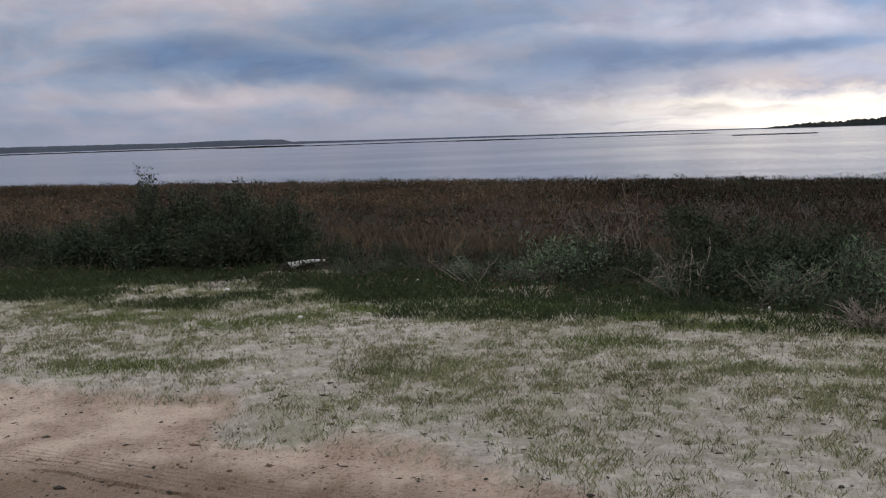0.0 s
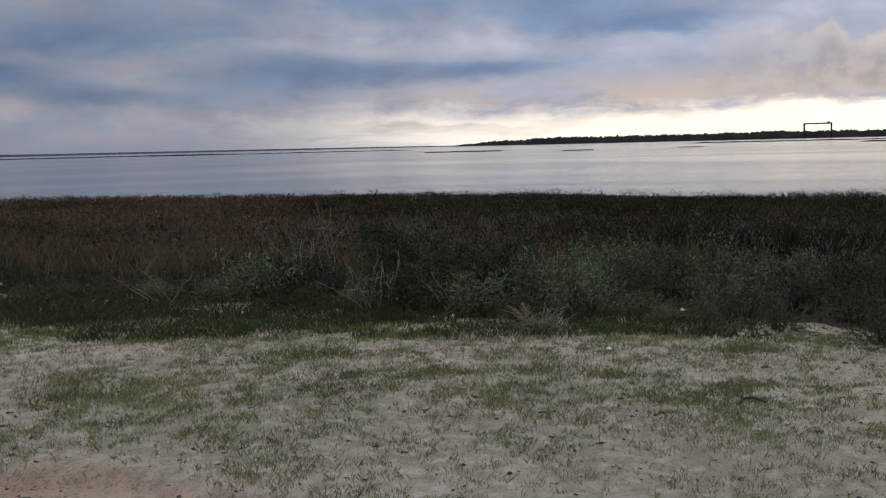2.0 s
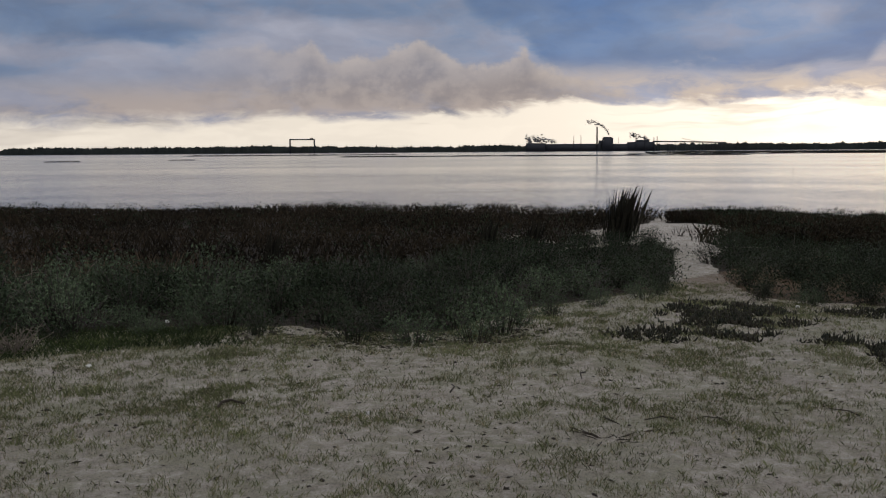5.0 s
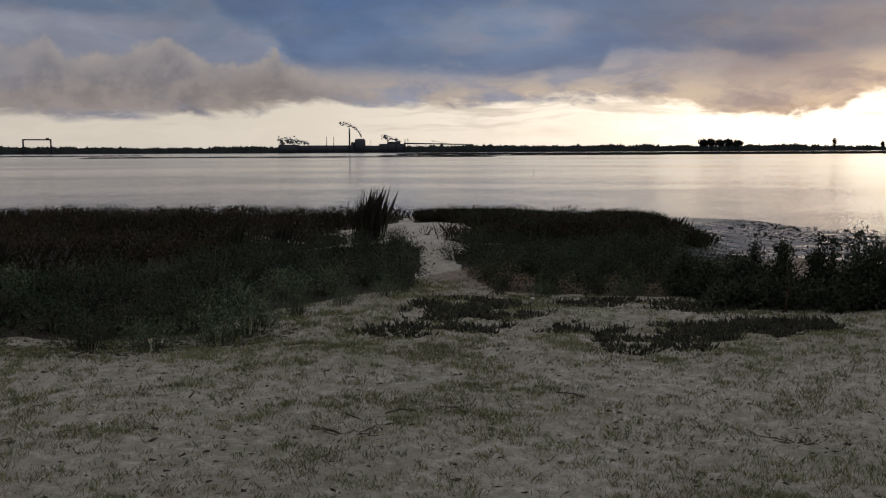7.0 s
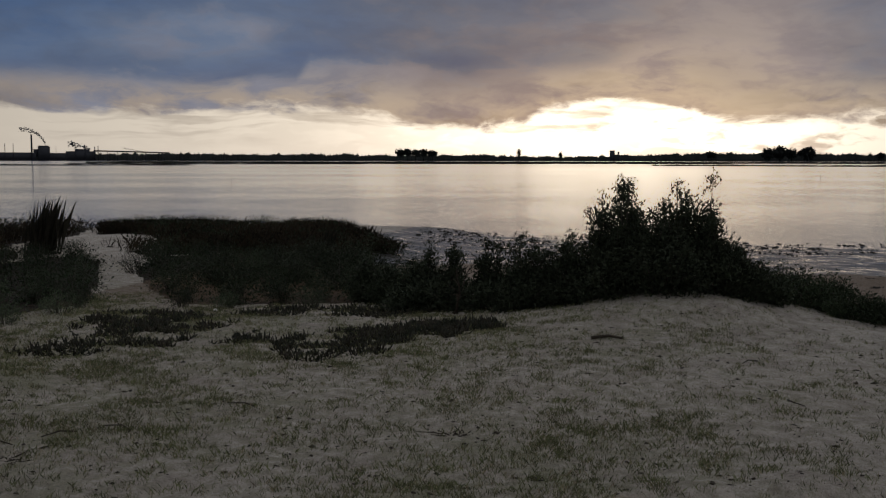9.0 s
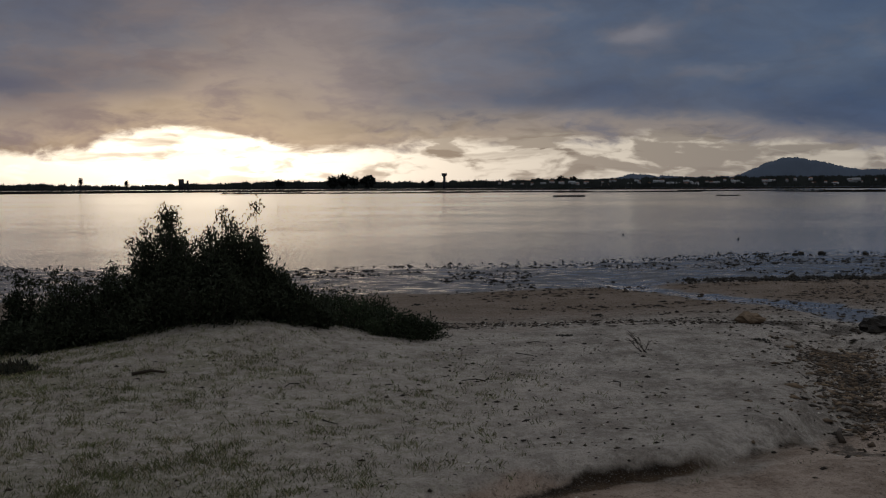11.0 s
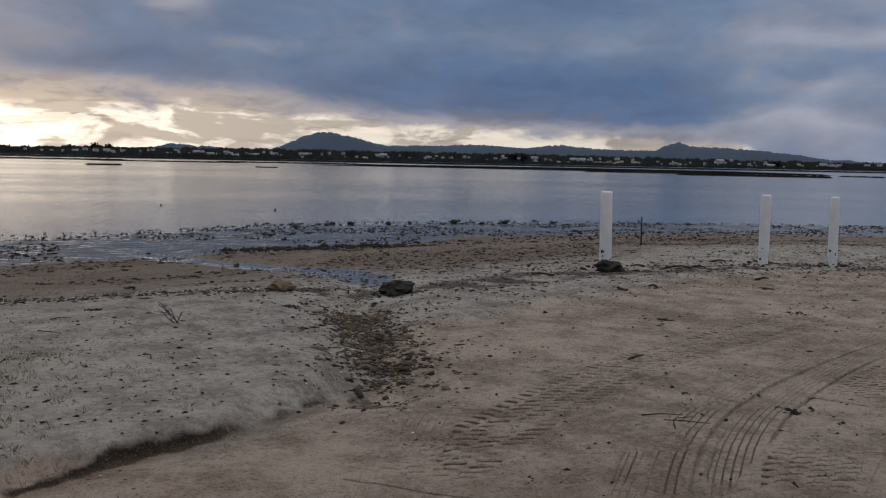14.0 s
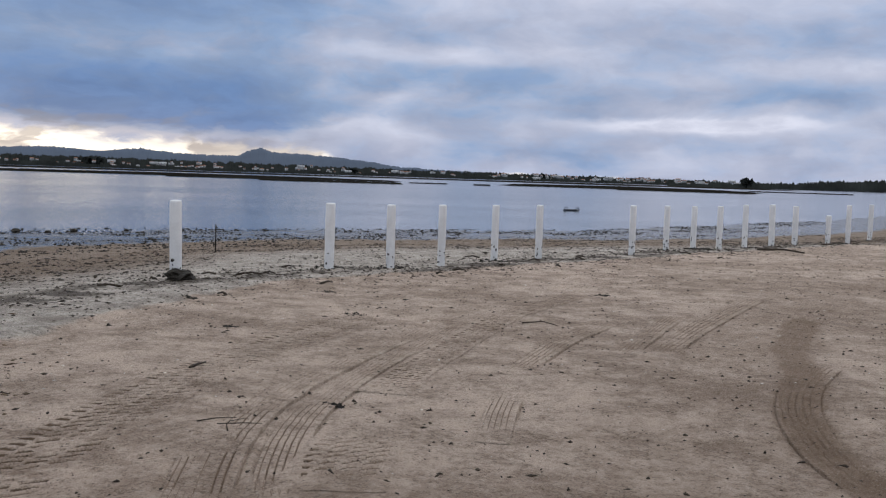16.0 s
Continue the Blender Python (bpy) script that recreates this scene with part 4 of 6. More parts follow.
def far_house(w, d, h, r, roof_mat):
    ob = new("far_house")
    tagged(ob, "small whitewashed house of the far town", "house", "houses of the far town")
    part("wall", mesh("wall", *boxes((-w, -d, -3, w, d, h)), WALL_WHITE), ob)
    v, f = gable(w * 1.06, d * 1.1, h, r)
    part("roof", mesh("roof", v, f, roof_mat), ob)
    for k in (-0.55, 0.0, 0.55):
        part("window", mesh("window", *boxes((w * k - 0.9, -d - 0.05, h * 0.35, w * k + 0.9, -d, h * 0.75)), STEEL), ob)
    return ob


rng = np.random.default_rng(11)
houses = [far_house(4.5, 4, 3.5, 1.8, ROOF_TILE), far_house(7, 5, 4, 1.6, ROOF_TILE), far_house(3.5, 4, 5, 1.5, ROOF_TILE), far_house(11, 6, 4, 1.0, WALL_WHITE)]
for k, ob in enumerate(houses):
    ob.matrix_basis = toward((118, 130.4, 122.3, 135.5)[k], 2200, 3)
for k in range(230):
    b = 104 + 63 * rng.random() ** 0.85
    ob = copy_thing(houses[int(rng.integers(4))], toward(b, 2290 - 130 * rng.random(), rng.uniform(4, 15) * (1.0 if b < 145 else 0.75)) @ Matrix.Rotation(rng.uniform(-0.5, 0.5), 4, "Z"))
    ob.scale = (rng.uniform(0.4, 0.8),) * 3


def stack(bearing, dist, top, width, label):
    h = 1.6 + dist * math.tan(radians(top))
    r = dist * radians(width) / 2
    v, f = tube([(0, 0, -1), (0, 0, h * 0.5), (0, 0, h)], r * 1.15, r * 0.85, 10)
    ob = tagged(new("chimney", mesh("chimney", v, f, STEEL)), label, "chimney", "chimneys of the mill")
    ob.matrix_world = toward(bearing, dist)
    return ob


D = 2850
deg = D * radians(1.0)
for b, top, wide in ((54.3, 1.34, 0.10), (53.0, 0.86, 0.035), (53.4, 0.86, 0.035), (55.5, 0.72, 0.02), (52.0, 0.6, 0.03), (56.45, 0.72, 0.05), (56.95, 0.82, 0.06), (57.45, 0.72, 0.05), (57.62, 0.76, 0.05)):
    stack(b, D, top, wide, "slender grey mill chimney against the bright sky")
mill = empty("paper_mill", 0, 0, 0, "long grey factory sheds and boiler house on the shore", "factory")
mill.matrix_world = toward(54.0, D)
part("boiler_house", mesh("boiler_house", *boxes((0.6 * deg, 0, -1, 1.2 * deg, 30, 0.74 * deg), (0.64 * deg, 2, 0.74 * deg, 1.14 * deg, 28, 0.79 * deg)), STEEL), mill)
part("duct", mesh("duct", *boxes((0.38 * deg, 5, 0.2 * deg, 0.62 * deg, 14, 0.60 * deg)), STEEL), mill)
part("shed", mesh("shed", *boxes((-3.7 * deg, -5, -1, -2.6 * deg, 40, 0.47 * deg)), STEEL), mill)
part("shed", mesh("shed", *boxes((-2.6 * deg, 0, -1, 0.5 * deg, 40, 0.42 * deg)), STEEL), mill)
part("shed", mesh("shed", *boxes((1.2 * deg, 0, -1, 2.0 * deg, 40, 0.40 * deg)), STEEL), mill)
part("plant_block", mesh("plant_block", *boxes((2.0 * deg, 0, -1, 3.5 * deg, 40, 0.50 * deg), (2.5 * deg, 3, 0.4 * deg, 3.2 * deg, 30, 0.62 * deg)), STEEL), mill)
conv_v, conv_f = tube([(3.4 * deg, 5, 0.52 * deg), (5 * deg, 5, 0.49 * deg), (7.4 * deg, 5, 0.43 * deg)], 2.2, 2.0, 6)
part("conveyor", mesh("conveyor", conv_v, conv_f, STEEL), mill)
for k in range(8):
    part("trestle", mesh("trestle", *boxes(((3.6 + 0.5 * k) * deg, 4, -1, (3.6 + 0.5 * k) * deg + 1.6, 6, 0.46 * deg)), STEEL), mill)

crane = empty("gantry_crane", 0, 0, 0, "large steel gantry crane of a far shipyard", "crane")
crane.matrix_world = toward(37.58, D)
for s in (-1, 1):
    part("leg", mesh("leg", *boxes((s * 0.68 * deg - 2.2, 0, -1, s * 0.68 * deg + 2.2, 5, 0.76 * deg)), STEEL), crane)
part("girder", mesh("girder", *boxes((-0.72 * deg, 0, 0.73 * deg, 0.72 * deg, 6, 0.80 * deg)), STEEL), crane)
part("trolley", mesh("trolley", *boxes((0.46 * deg, -1, 0.78 * deg, 0.60 * deg, 7, 0.86 * deg)), STEEL), crane)


def smoke(bearing, dist, base, path, r0, r1, seed, label):
    """A still plume: many small puffs along a bent line, in degrees from its foot."""
    rng = np.random.default_rng(seed)
    d = dist * radians(1.0)
    bm = bmesh.new()
    bmesh.ops.create_icosphere(bm, subdivisions=1, radius=1.0)
    sv = np.array([v.co[:] for v in bm.verts])
    sf = np.array([[v.index for v in f.verts] for f in bm.faces])
    bm.free()
    out = []
    n = 170
    for k in range(n):
        s = k / (n - 1)
        px, pz = np.interp(s, np.linspace(0, 1, len(path)), [p[0] for p in path]), np.interp(s, np.linspace(0, 1, len(path)), [p[1] for p in path])
        spread = (r0 + (r1 - r0) * s) * d
        c = np.array([px * d, 0, (base + pz) * d]) + rng.normal(size=3) * spread * 0.6
        out.append((c + sv * spread * rng.uniform(0.15, 0.55) * (1 - 0.4 * s) * [1.5, 1, 0.8], sf))
    v, f = join(*out)
    ob = tagged(new("smoke_plume", mesh("smoke_plume", v, f, SMOKE, True)), label, "smoke", kind="stuff")
    ob.matrix_world = toward(bearing, dist)
    return ob


smoke(54.98, D + 20, 0.84, [(0, 0), (-0.1, 0.3), (-0.35, 0.55), (-0.75, 0.75), (-1.2, 0.82)], 0.035, 0.12, 1, "thin grey smoke bending away from the mill")
smoke(52.0, D + 20, 0.5, [(0, 0), (-0.4, 0.1), (-0.9, 0.18), (-1.3, 0.22)], 0.06, 0.17, 2, "low grey smoke drifting off the mill")
smoke(50.6, D + 20, 0.45, [(0, 0), (-0.1, 0.15), (-0.25, 0.3)], 0.05, 0.12, 3, "faint grey smoke rising from the mill")
smoke(57.2, D + 20, 0.6, [(0, 0), (-0.3, 0.12), (-0.8, 0.25), (-1.0, 0.32)], 0.05, 0.12, 4, "faint grey smoke rising from the mill")
smoke(60.0, D + 20, 0.47, [(0, 0), (-0.5, 0.1), (-1.1, 0.2)], 0.02, 0.04, 5, "faint grey smoke drifting past the conveyor")


def far_tree(bearing, dist, top, wide, seed, trunk=0.3, label="dark round tree on the far shore"):
    """A tree far off: trunk and a crown of many small clumps."""
    rng = np.random.default_rng(seed)
    h, w = 1.6 + dist * math.tan(radians(top)), dist * radians(wide) / 2
    ob = empty("far_tree", 0, 0, 0, label, "tree", "single trees on the far shore")
    ob.matrix_world = toward(bearing, dist)
    part("trunk", mesh("trunk", *tube([(0, 0, -1), (0.3, 0, h * 0.4), (0, 0, h * 0.75)], w * 0.12, w * 0.05, 6), FAR_DARK), ob)
    n = 260
    u = rng.normal(size=(n, 3))
    u /= np.linalg.norm(u, axis=1)[:, None]
    r = rng.random(n) ** 0.45
    at = u * r[:, None] * [w, w, h * (1 - trunk) * 0.5] + [0, 0, h * (1 + trunk) * 0.5]
    v, f = leaves(rng, at, rng.normal(size=(n, 3)), w * 0.5, w * 0.4)
    part("crown", mesh("crown", v, f, FAR_DARK), ob)
    return ob


for k, (b, d, top, w) in enumerate(((74.15, 2800, 0.60, 0.5), (74.6, 2800, 0.62, 0.5), (75.05, 2800, 0.58, 0.5), (75.5, 2800, 0.61, 0.5), (76.0, 2800, 0.55, 0.5), (80.95, 2800, 0.66, 0.26), (83.3, 2800, 0.5, 0.24),
                                    (94.6, 2500, 0.62, 0.7), (95.2, 2500, 0.72, 0.8), (95.8, 2500, 0.62, 0.6), (96.6, 2500, 0.66, 0.8), (91.6, 2600, 0.5, 0.5), (107.6, 2500, 0.62, 0.5), (108.3, 2500, 0.58, 0.5),
                                    (156.0, 2200, 0.38, 0.4), (167.2, 1280, 0.42, 0.6), (130.7, 2210, 0.42, 0.7), (131.3, 2210, 0.40, 0.6), (145.2, 2210, 0.34, 0.5), (100.2, 2600, 0.42, 0.4))):
    far_tree(b, d, top, w, 300 + k, 0.45 if 74 < b < 76.5 else 0.25)
tower = empty("water_tower", 0, 0, 0, "grey water tower on the far shore", "tower")
tower.matrix_world = toward(100.95, 2750)
td = 2750 * radians(1.0)
part("shaft", mesh("shaft", *tube([(0, 0, -1), (0, 0, 0.4 * td), (0, 0, 0.72 * td)], 4.5, 3.5, 10), STEEL), tower)
part("tank", mesh("tank", *tube([(0, 0, 0.70 * td), (0, 0, 0.74 * td), (0, 0, 0.86 * td)], 6.5, 7.5, 12), STEEL), tower)
block = empty("far_tower_block", 0, 0, 0, "grey tower block on the far shore", "building")
block.matrix_world = toward(86.2, 2750)
part("body", mesh("body", *boxes((-7, 0, -1, 7, 14, 0.60 * td)), STEEL), block)
part("annex", mesh("annex", *boxes((14, 0, -1, 19, 10, 0.52 * td)), STEEL), block)


# ---- vegetation ----
def scatter(rng, poly, count, shrink=None):
    """Random places inside a plan outline."""
    p = np.array(poly)
    lo, hi = p.min(0), p.max(0)
    out = np.zeros((0, 2))
    while len(out) < count:
        q = lo + rng.random((count * 2, 2)) * (hi - lo)
        out = np.concatenate([out, q[inside(q[:, 0], q[:, 1], poly)]])
    return out[:count]


def lift(q, dz=0.0):
    return np.column_stack([q, height(q[:, 0], q[:, 1]) + dz])


def clumped(rng, q, per, spread):
    """Each place as a tuft of several blades' feet."""
    n = len(q)
    return np.repeat(q, per, 0) + rng.normal(size=(n * per, 2)) * spread


def stuff(name, me, label, category):
    return tagged(new(name, me), label, category, kind="stuff")


rng = np.random.default_rng(5)
# thin short turf on the sand
b, r = np.radians(rng.uniform(-27, 128, 230000)), np.sqrt(rng.uniform(3.2 ** 2, 12.8 ** 2, 230000))
q = np.column_stack([0.3 + r * np.sin(b), -0.3 + r * np.cos(b)])
mk = masks(q[:, 0], q[:, 1])
dens = mk["turf"] * (1 - mk["marsh"]) * (0.55 + 0.8 * step(0.35, 0.65, fbm(q[:, 0], q[:, 1], 1.1, 3, 63))) * (0.35 + 1.1 * step(0.46, 0.60, fbm(q[:, 0], q[:, 1], 4.5, 3, 60))) * (1 - 0.15 * step(7, 12, q[:, 0] - q[:, 1]))
q = q[rng.random(len(q)) < dens * 0.48]
feet = clumped(rng, q, 7, 0.022)
stuff("short_turf", mesh("short_turf", *blades(rng, lift(feet, -0.004), 0.032, 0.0042, 1.0), GRASS), "thin short grey-green turf growing through pale sand", "grass")
# dry bents among it
dry = clumped(rng, q[rng.random(len(q)) < 0.25], 5, 0.025)
stuff("dry_turf", mesh("dry_turf", *blades(rng, lift(dry, -0.004), 0.03, 0.004, 1.1), DRYGRASS), "dry straw-coloured grass blades in the turf", "grass")
# lush strip before the shrubs and green tufts in the turf
q = scatter(rng, STRIP, 9500)
q = q[fbm(q[:, 0], q[:, 1], 0.8, 4, 71) + rng.normal(size=len(q)) * 0.06 > 0.49]
low_q = scatter(rng, STRIP, 9000)
for me_mat, pick in ((SALTLEAF_DARK, low_q[:5000]), (RUSSET, low_q[5000:7500]), (STRAW, low_q[7500:])):
    v, f = leaves(rng, lift(pick) + np.column_stack([np.zeros((len(pick), 2)), rng.random(len(pick)) ** 2 * 0.16]), rng.normal(size=(len(pick), 3)) + [0, 0, 0.6], 0.05, 0.014)
    stuff("mixed_herbs", mesh("mixed_herbs", v, f, me_mat), "low mixed herbs and dry leaves in the lush grass", "herbs")
stuff("lush_grass", mesh("lush_grass", *blades(rng, lift(clumped(rng, q, 9, 0.05), -0.01), 0.08, 0.007, 0.9), LUSH), "lush dark green grass along the foot of the shrubs", "grass")
tufts = [(1.41, 7.5, 0.42), (2.47, 8.0, 0.35), (-1.7, 8.9, 0.55), (-1.1, 9.0, 0.4), (0.2, 8.7, 0.28), (-2.1, 7.2, 0.45), (-1.5, 7.1, 0.3), (-2.6, 7.4, 0.3), (2.9, 6.4, 0.25), (3.9, 5.5, 0.22), (-0.2, 6.8, 0.25), (0.9, 9.2, 0.4),
         (2.2, 6.5, 0.25), (3.3, 6.1, 0.18), (-2.9, 9.3, 0.5), (1.6, 6.7, 0.2), (4.6, 6.5, 0.25), (-0.6, 9.4, 0.35), (1.9, 8.5, 0.35), (4.1, 7.6, 0.35), (5.0, 7.3, 0.3)]
for x, y, s in tufts:
    n = int(620 * s)
    q = rng.normal(size=(n, 2)) * [s * 0.55, s * 0.35] + [x, y]
    stuff("grass_patch", mesh("grass_patch", *blades(rng, lift(clumped(rng, q, 5, 0.03), -0.01), 0.045, 0.006, 0.8), MEADOW if s > 0.3 else GRASS), "greener patch of short grass in the sandy turf", "grass")

# loose green tufts in front of the strip
q = scatter(rng, [(-12, 13.0), (-9, 11.2), (-5.1, 10.4), (-3.2, 10.0), (-1.2, 9.2), (0.5, 8.6), (2.4, 7.8), (4.2, 7.2), (5.4, 6.4), (6.0, 6.0), (5.2, 7.6), (4.2, 8.4), (2.4, 8.9), (0.5, 10.0), (-1.0, 11.0), (-3.2, 11.8), (-9, 12.8)], 14000)
q = q[fbm(q[:, 0], q[:, 1], 0.9, 4, 75) + rng.normal(size=len(q)) * 0.06 > 0.53]
stuff("loose_grass", mesh("loose_grass", *blades(rng, lift(clumped(rng, q, 6, 0.04), -0.01), 0.065, 0.006, 0.9), LUSH), "loose dark green grass tufts along the turf's edge", "grass")

# russet marsh plants out to the water
area = [(MARSH, 21000), (SPIT, 3000)]
for poly, n in area:
    q = scatter(rng, poly, n * 2)
    q = q[(q[:, 0] > -26)]
    mk = masks(q[:, 0], q[:, 1])
    q = q[(mk["marsh"] > 0.5) & (rng.random(len(q)) < 0.35 + 0.9 * fbm(q[:, 0], q[:, 1], 0.5, 3, 80))][:n]
    tall = 0.10 + 0.22 * fbm(q[:, 0], q[:, 1], 0.28, 3, 81) + 0.20 * fbm(q[:, 0], q[:, 1], 1.6, 2, 82) ** 2 + 0.10 * rng.random(len(q))
    feet = clumped(rng, q, 5, 0.10)
    v, f = blades(rng, lift(feet, -0.02), 1.0, 0.014, 0.45)
    k = np.repeat(np.repeat(tall * 0.78, 5), 4)
    base = np.repeat(lift(feet, -0.02)[:, 2], 4)
    v[:, 2] = base + (v[:, 2] - base) * k
    cx = np.repeat(feet, 4, 0)
    v[:, :2] = cx + (v[:, :2] - cx) * np.minimum(1.0, k[:, None] * 1.6)
    east = np.repeat(feet[:, 0] + rng.normal(size=len(feet)) * 2.0 < 4.5, 1)
    for me_mat, sel in ((RUSSET, east), (DARKMARSH, ~east)):
        keep = np.where(sel)[0]
        if len(keep):
            vv = v.reshape(-1, 4, 3)[keep].reshape(-1, 3)
            kk = np.arange(len(keep))[:, None] * 4
            stuff("marsh_plants", mesh("marsh_plants", vv, np.concatenate([kk + [[0, 1, 2]], kk + [[0, 2, 3]]]), me_mat), "russet-brown saltmarsh plants growing down to the water" if me_mat is RUSSET else "dark olive-brown saltmarsh plants growing down to the water", "marsh plants")
    knob = scatter(rng, poly, int(n * 0.75))
    knob = knob[(knob[:, 0] > -26) & (masks(knob[:, 0], knob[:, 1])["marsh"] > 0.5)]
    kz = np.repeat(0.10 + 0.24 * fbm(knob[:, 0], knob[:, 1], 0.28, 3, 81), 16) * rng.random(len(knob) * 16) ** 0.6
    lv, lf = leaves(rng, lift(clumped(rng, knob, 16, 0.12)) + np.column_stack([kz * 0, kz * 0, kz]), rng.normal(size=(len(knob) * 16, 3)) + [0, 0, 0.6], 0.075, 0.028)
    east = np.repeat(knob[:, 0], 16) + rng.normal(size=len(kz)) * 2.0 < 4.5
    for me_mat, sel in ((RUSSET, east), (DARKMARSH, ~east)):
        if sel.any():
            vv = lv.reshape(-1, 4, 3)[sel].reshape(-1, 3)
            stuff("marsh_tufts", mesh("marsh_tufts", vv, np.arange(len(vv)).reshape(-1, 4), me_mat), "leafy tufts of saltmarsh plants", "marsh plants")
    bush = scatter(rng, poly, n // 14)
    bush = bush[(bush[:, 0] > -26) & ~inside(bush[:, 0], bush[:, 1], PATH)]
    lv, lf = leaves(rng, lift(clumped(rng, bush, 40, 0.13)) + np.column_stack([np.zeros(len(bush) * 40)] * 2 + [rng.random(len(bush) * 40) * 0.34]), rng.normal(size=(len(bush) * 40, 3)) + [0, 0, 1], 0.07, 0.022)
    stuff("marsh_tufts", mesh("marsh_tufts", lv, lf, SALTLEAF_DARK), "dull green tufts among the russet marsh plants", "marsh plants")
# tall straw-coloured stems at the near edge of the marsh
q = scatter(rng, [(-8, 16.0), (-1.6, 13.7), (0.3, 12.6), (2.0, 12.3), (3.6, 11.6), (6.5, 10.4), (7.5, 11.2), (4.5, 12.6), (0.5, 14.6), (-4, 16.8), (-8, 18.5)], 2000)
stuff("dry_stems", mesh("dry_stems", *blades(rng, lift(clumped(rng, q, 4, 0.05)), 0.30, 0.007, 0.5), STRAW), "dry straw-coloured stems at the marsh edge", "dry stems")


def shrub_meshes(seed, tall, wide, n_stem, n_leaf, size, leaf_mat, name, droop=0.25):
    """Stems and leaves of a bush whose foot is at the origin."""
    rng = np.random.default_rng(seed)
    tubes, at, way = [], [], []
    for k in range(n_stem):
        th, lean = rng.uniform(0, 2 * np.pi), rng.random() ** 0.6 * wide
        h = tall * rng.uniform(0.55, 1.08) * (1 - 0.35 * (lean / wide) ** 2)
        s = np.linspace(0, 1, 5)[:, None]
        foot = np.array([math.cos(th), math.sin(th), 0]) * lean * 0.35
        tip = np.array([math.cos(th) * lean, math.sin(th) * lean, h])
        pts = foot * (1 - s) + tip * s + np.array([0, 0, 0.18 * h]) * np.sin(np.pi * s) + rng.normal(size=(5, 3)) * 0.02 * s * tall
        tubes.append(tube(pts[[0, 2, 4]], 0.007 * tall + 0.003, 0.002, 3))
        m = n_leaf // n_stem
        node = 0.03 + 0.97 * rng.random(9) ** 0.75
        u = np.clip(node[rng.integers(9, size=m)] + rng.normal(size=m) * 0.03, 0.02, 1.04)
        c = np.stack([np.interp(u, s[:, 0], pts[:, i]) for i in range(3)], 1)
        spread = 0.15 * wide * (1.25 - u)[:, None] + 0.03
        at.append(c + rng.normal(size=(m, 3)) * spread)
        d = rng.normal(size=(m, 3)) * 0.7 + (tip - foot) / np.linalg.norm(tip - foot) * 0.8
        way.append(d)
    v, f = join(*tubes)
    at = np.concatenate(at)
    at[:, 2] = np.maximum(at[:, 2], 0.01)
    lv, lf = leaves(rng, at, np.concatenate(way), size, size * 0.36)
    return mesh(name + "_stems", v, f, BARK), mesh(name + "_leaves", lv, lf, leaf_mat)


def shrub(name, seed, tall, wide, n_stem, n_leaf, size, leaf_mat, label, category, group=""):
    ob = new(name)
    tagged(ob, label, category, group)
    a, b = shrub_meshes(seed, tall, wide, n_stem, n_leaf, size, leaf_mat, name)
    tagged(part("stem_mass", a, ob), kind="stuff")
    tagged(part("foliage", b, ob), kind="stuff")
    return ob


protos = [shrub("saltbush", 20 + k, 0.42 + 0.05 * k, 0.42, 26, 1150, 0.038, SALTLEAF, "low grey-green saltbush on the sandy bank", "shrub", "saltbushes on the bank") for k in range(4)]
protos += [shrub("saltbush", 30 + k, 0.40 + 0.06 * k, 0.40, 26, 1100, 0.036, SALTLEAF_DARK, "low dull green saltbush on the sandy bank", "shrub", "saltbushes on the bank") for k in range(2)]
spots = []


def spread_out(poly, gap, count, seed):
    rng = np.random.default_rng(seed)
    got = []
    for q in scatter(rng, poly, 4000):
        if all((q[0] - p[0]) ** 2 + (q[1] - p[1]) ** 2 > gap * gap for p in got):
            got.append(q)
        if len(got) >= count:
            break
    return got


spots = [p for p in spread_out(SALT, 0.50, 190, 1) + spread_out(SALT_WEST, 0.48, 70, 2) if not inside(p[0], p[1], PATH)]
rng = np.random.default_rng(8)
for k, (x, y) in enumerate(((6.0, 5.8), (6.5, 5.55), (7.3, 5.75), (8.0, 5.9), (5.8, 6.3), (5.3, 7.0), (4.6, 7.7), (8.8, 5.95), (9.6, 5.9), (6.9, 5.6), (3.9, 7.9), (10.7, 5.1), (10.75, 4.5), (11.0, 3.6), (11.3, 2.7), (10.1, 6.0), (2.4, 8.8), (1.6, 10.0), (0.4, 11.0), (-0.5, 11.8), (-1.0, 12.1), (4.9, 7.5))):
    ob = copy_thing(protos[k % 6], pose(x, y, on_ground(x, y) - 0.02, 0, 0, 40.0 * k))
    ob.scale = ((0.72 if k in (0, 1, 4, 5, 9) else 0.42) + 0.03 * (k % 5),) * 3
for k, (x, y) in enumerate(spots):
    back = math.hypot(x, y) > 11.4
    dark = back or fbm(np.array([x]), np.array([y]), 0.9, 2, 90)[0] > 0.5
    p = protos[4 + k % 2] if dark else protos[k % 4]
    s = rng.uniform(0.45, 1.3) * (0.85 if y > 12 else 0.95) * (0.75 + 0.5 * fbm(np.array([x]), np.array([y]), 0.5, 2, 91)[0]) * (0.72 if inside(x, y, SALT_WEST) else 0.72 if back else 1.0)
    m = pose(x, y, on_ground(x, y) - 0.02, 0, 0, rng.uniform(0, 360)) @ Matrix.Diagonal((s * 1.05, s * 1.05, s, 1))
    if k < 6:
        protos[k].matrix_basis = m
    else:
        ob = copy_thing(p, pose(x, y, on_ground(x, y) - 0.02, 0, 0, rng.uniform(0, 360)))
        ob.scale = (s * 1.05, s * 1.05, s)


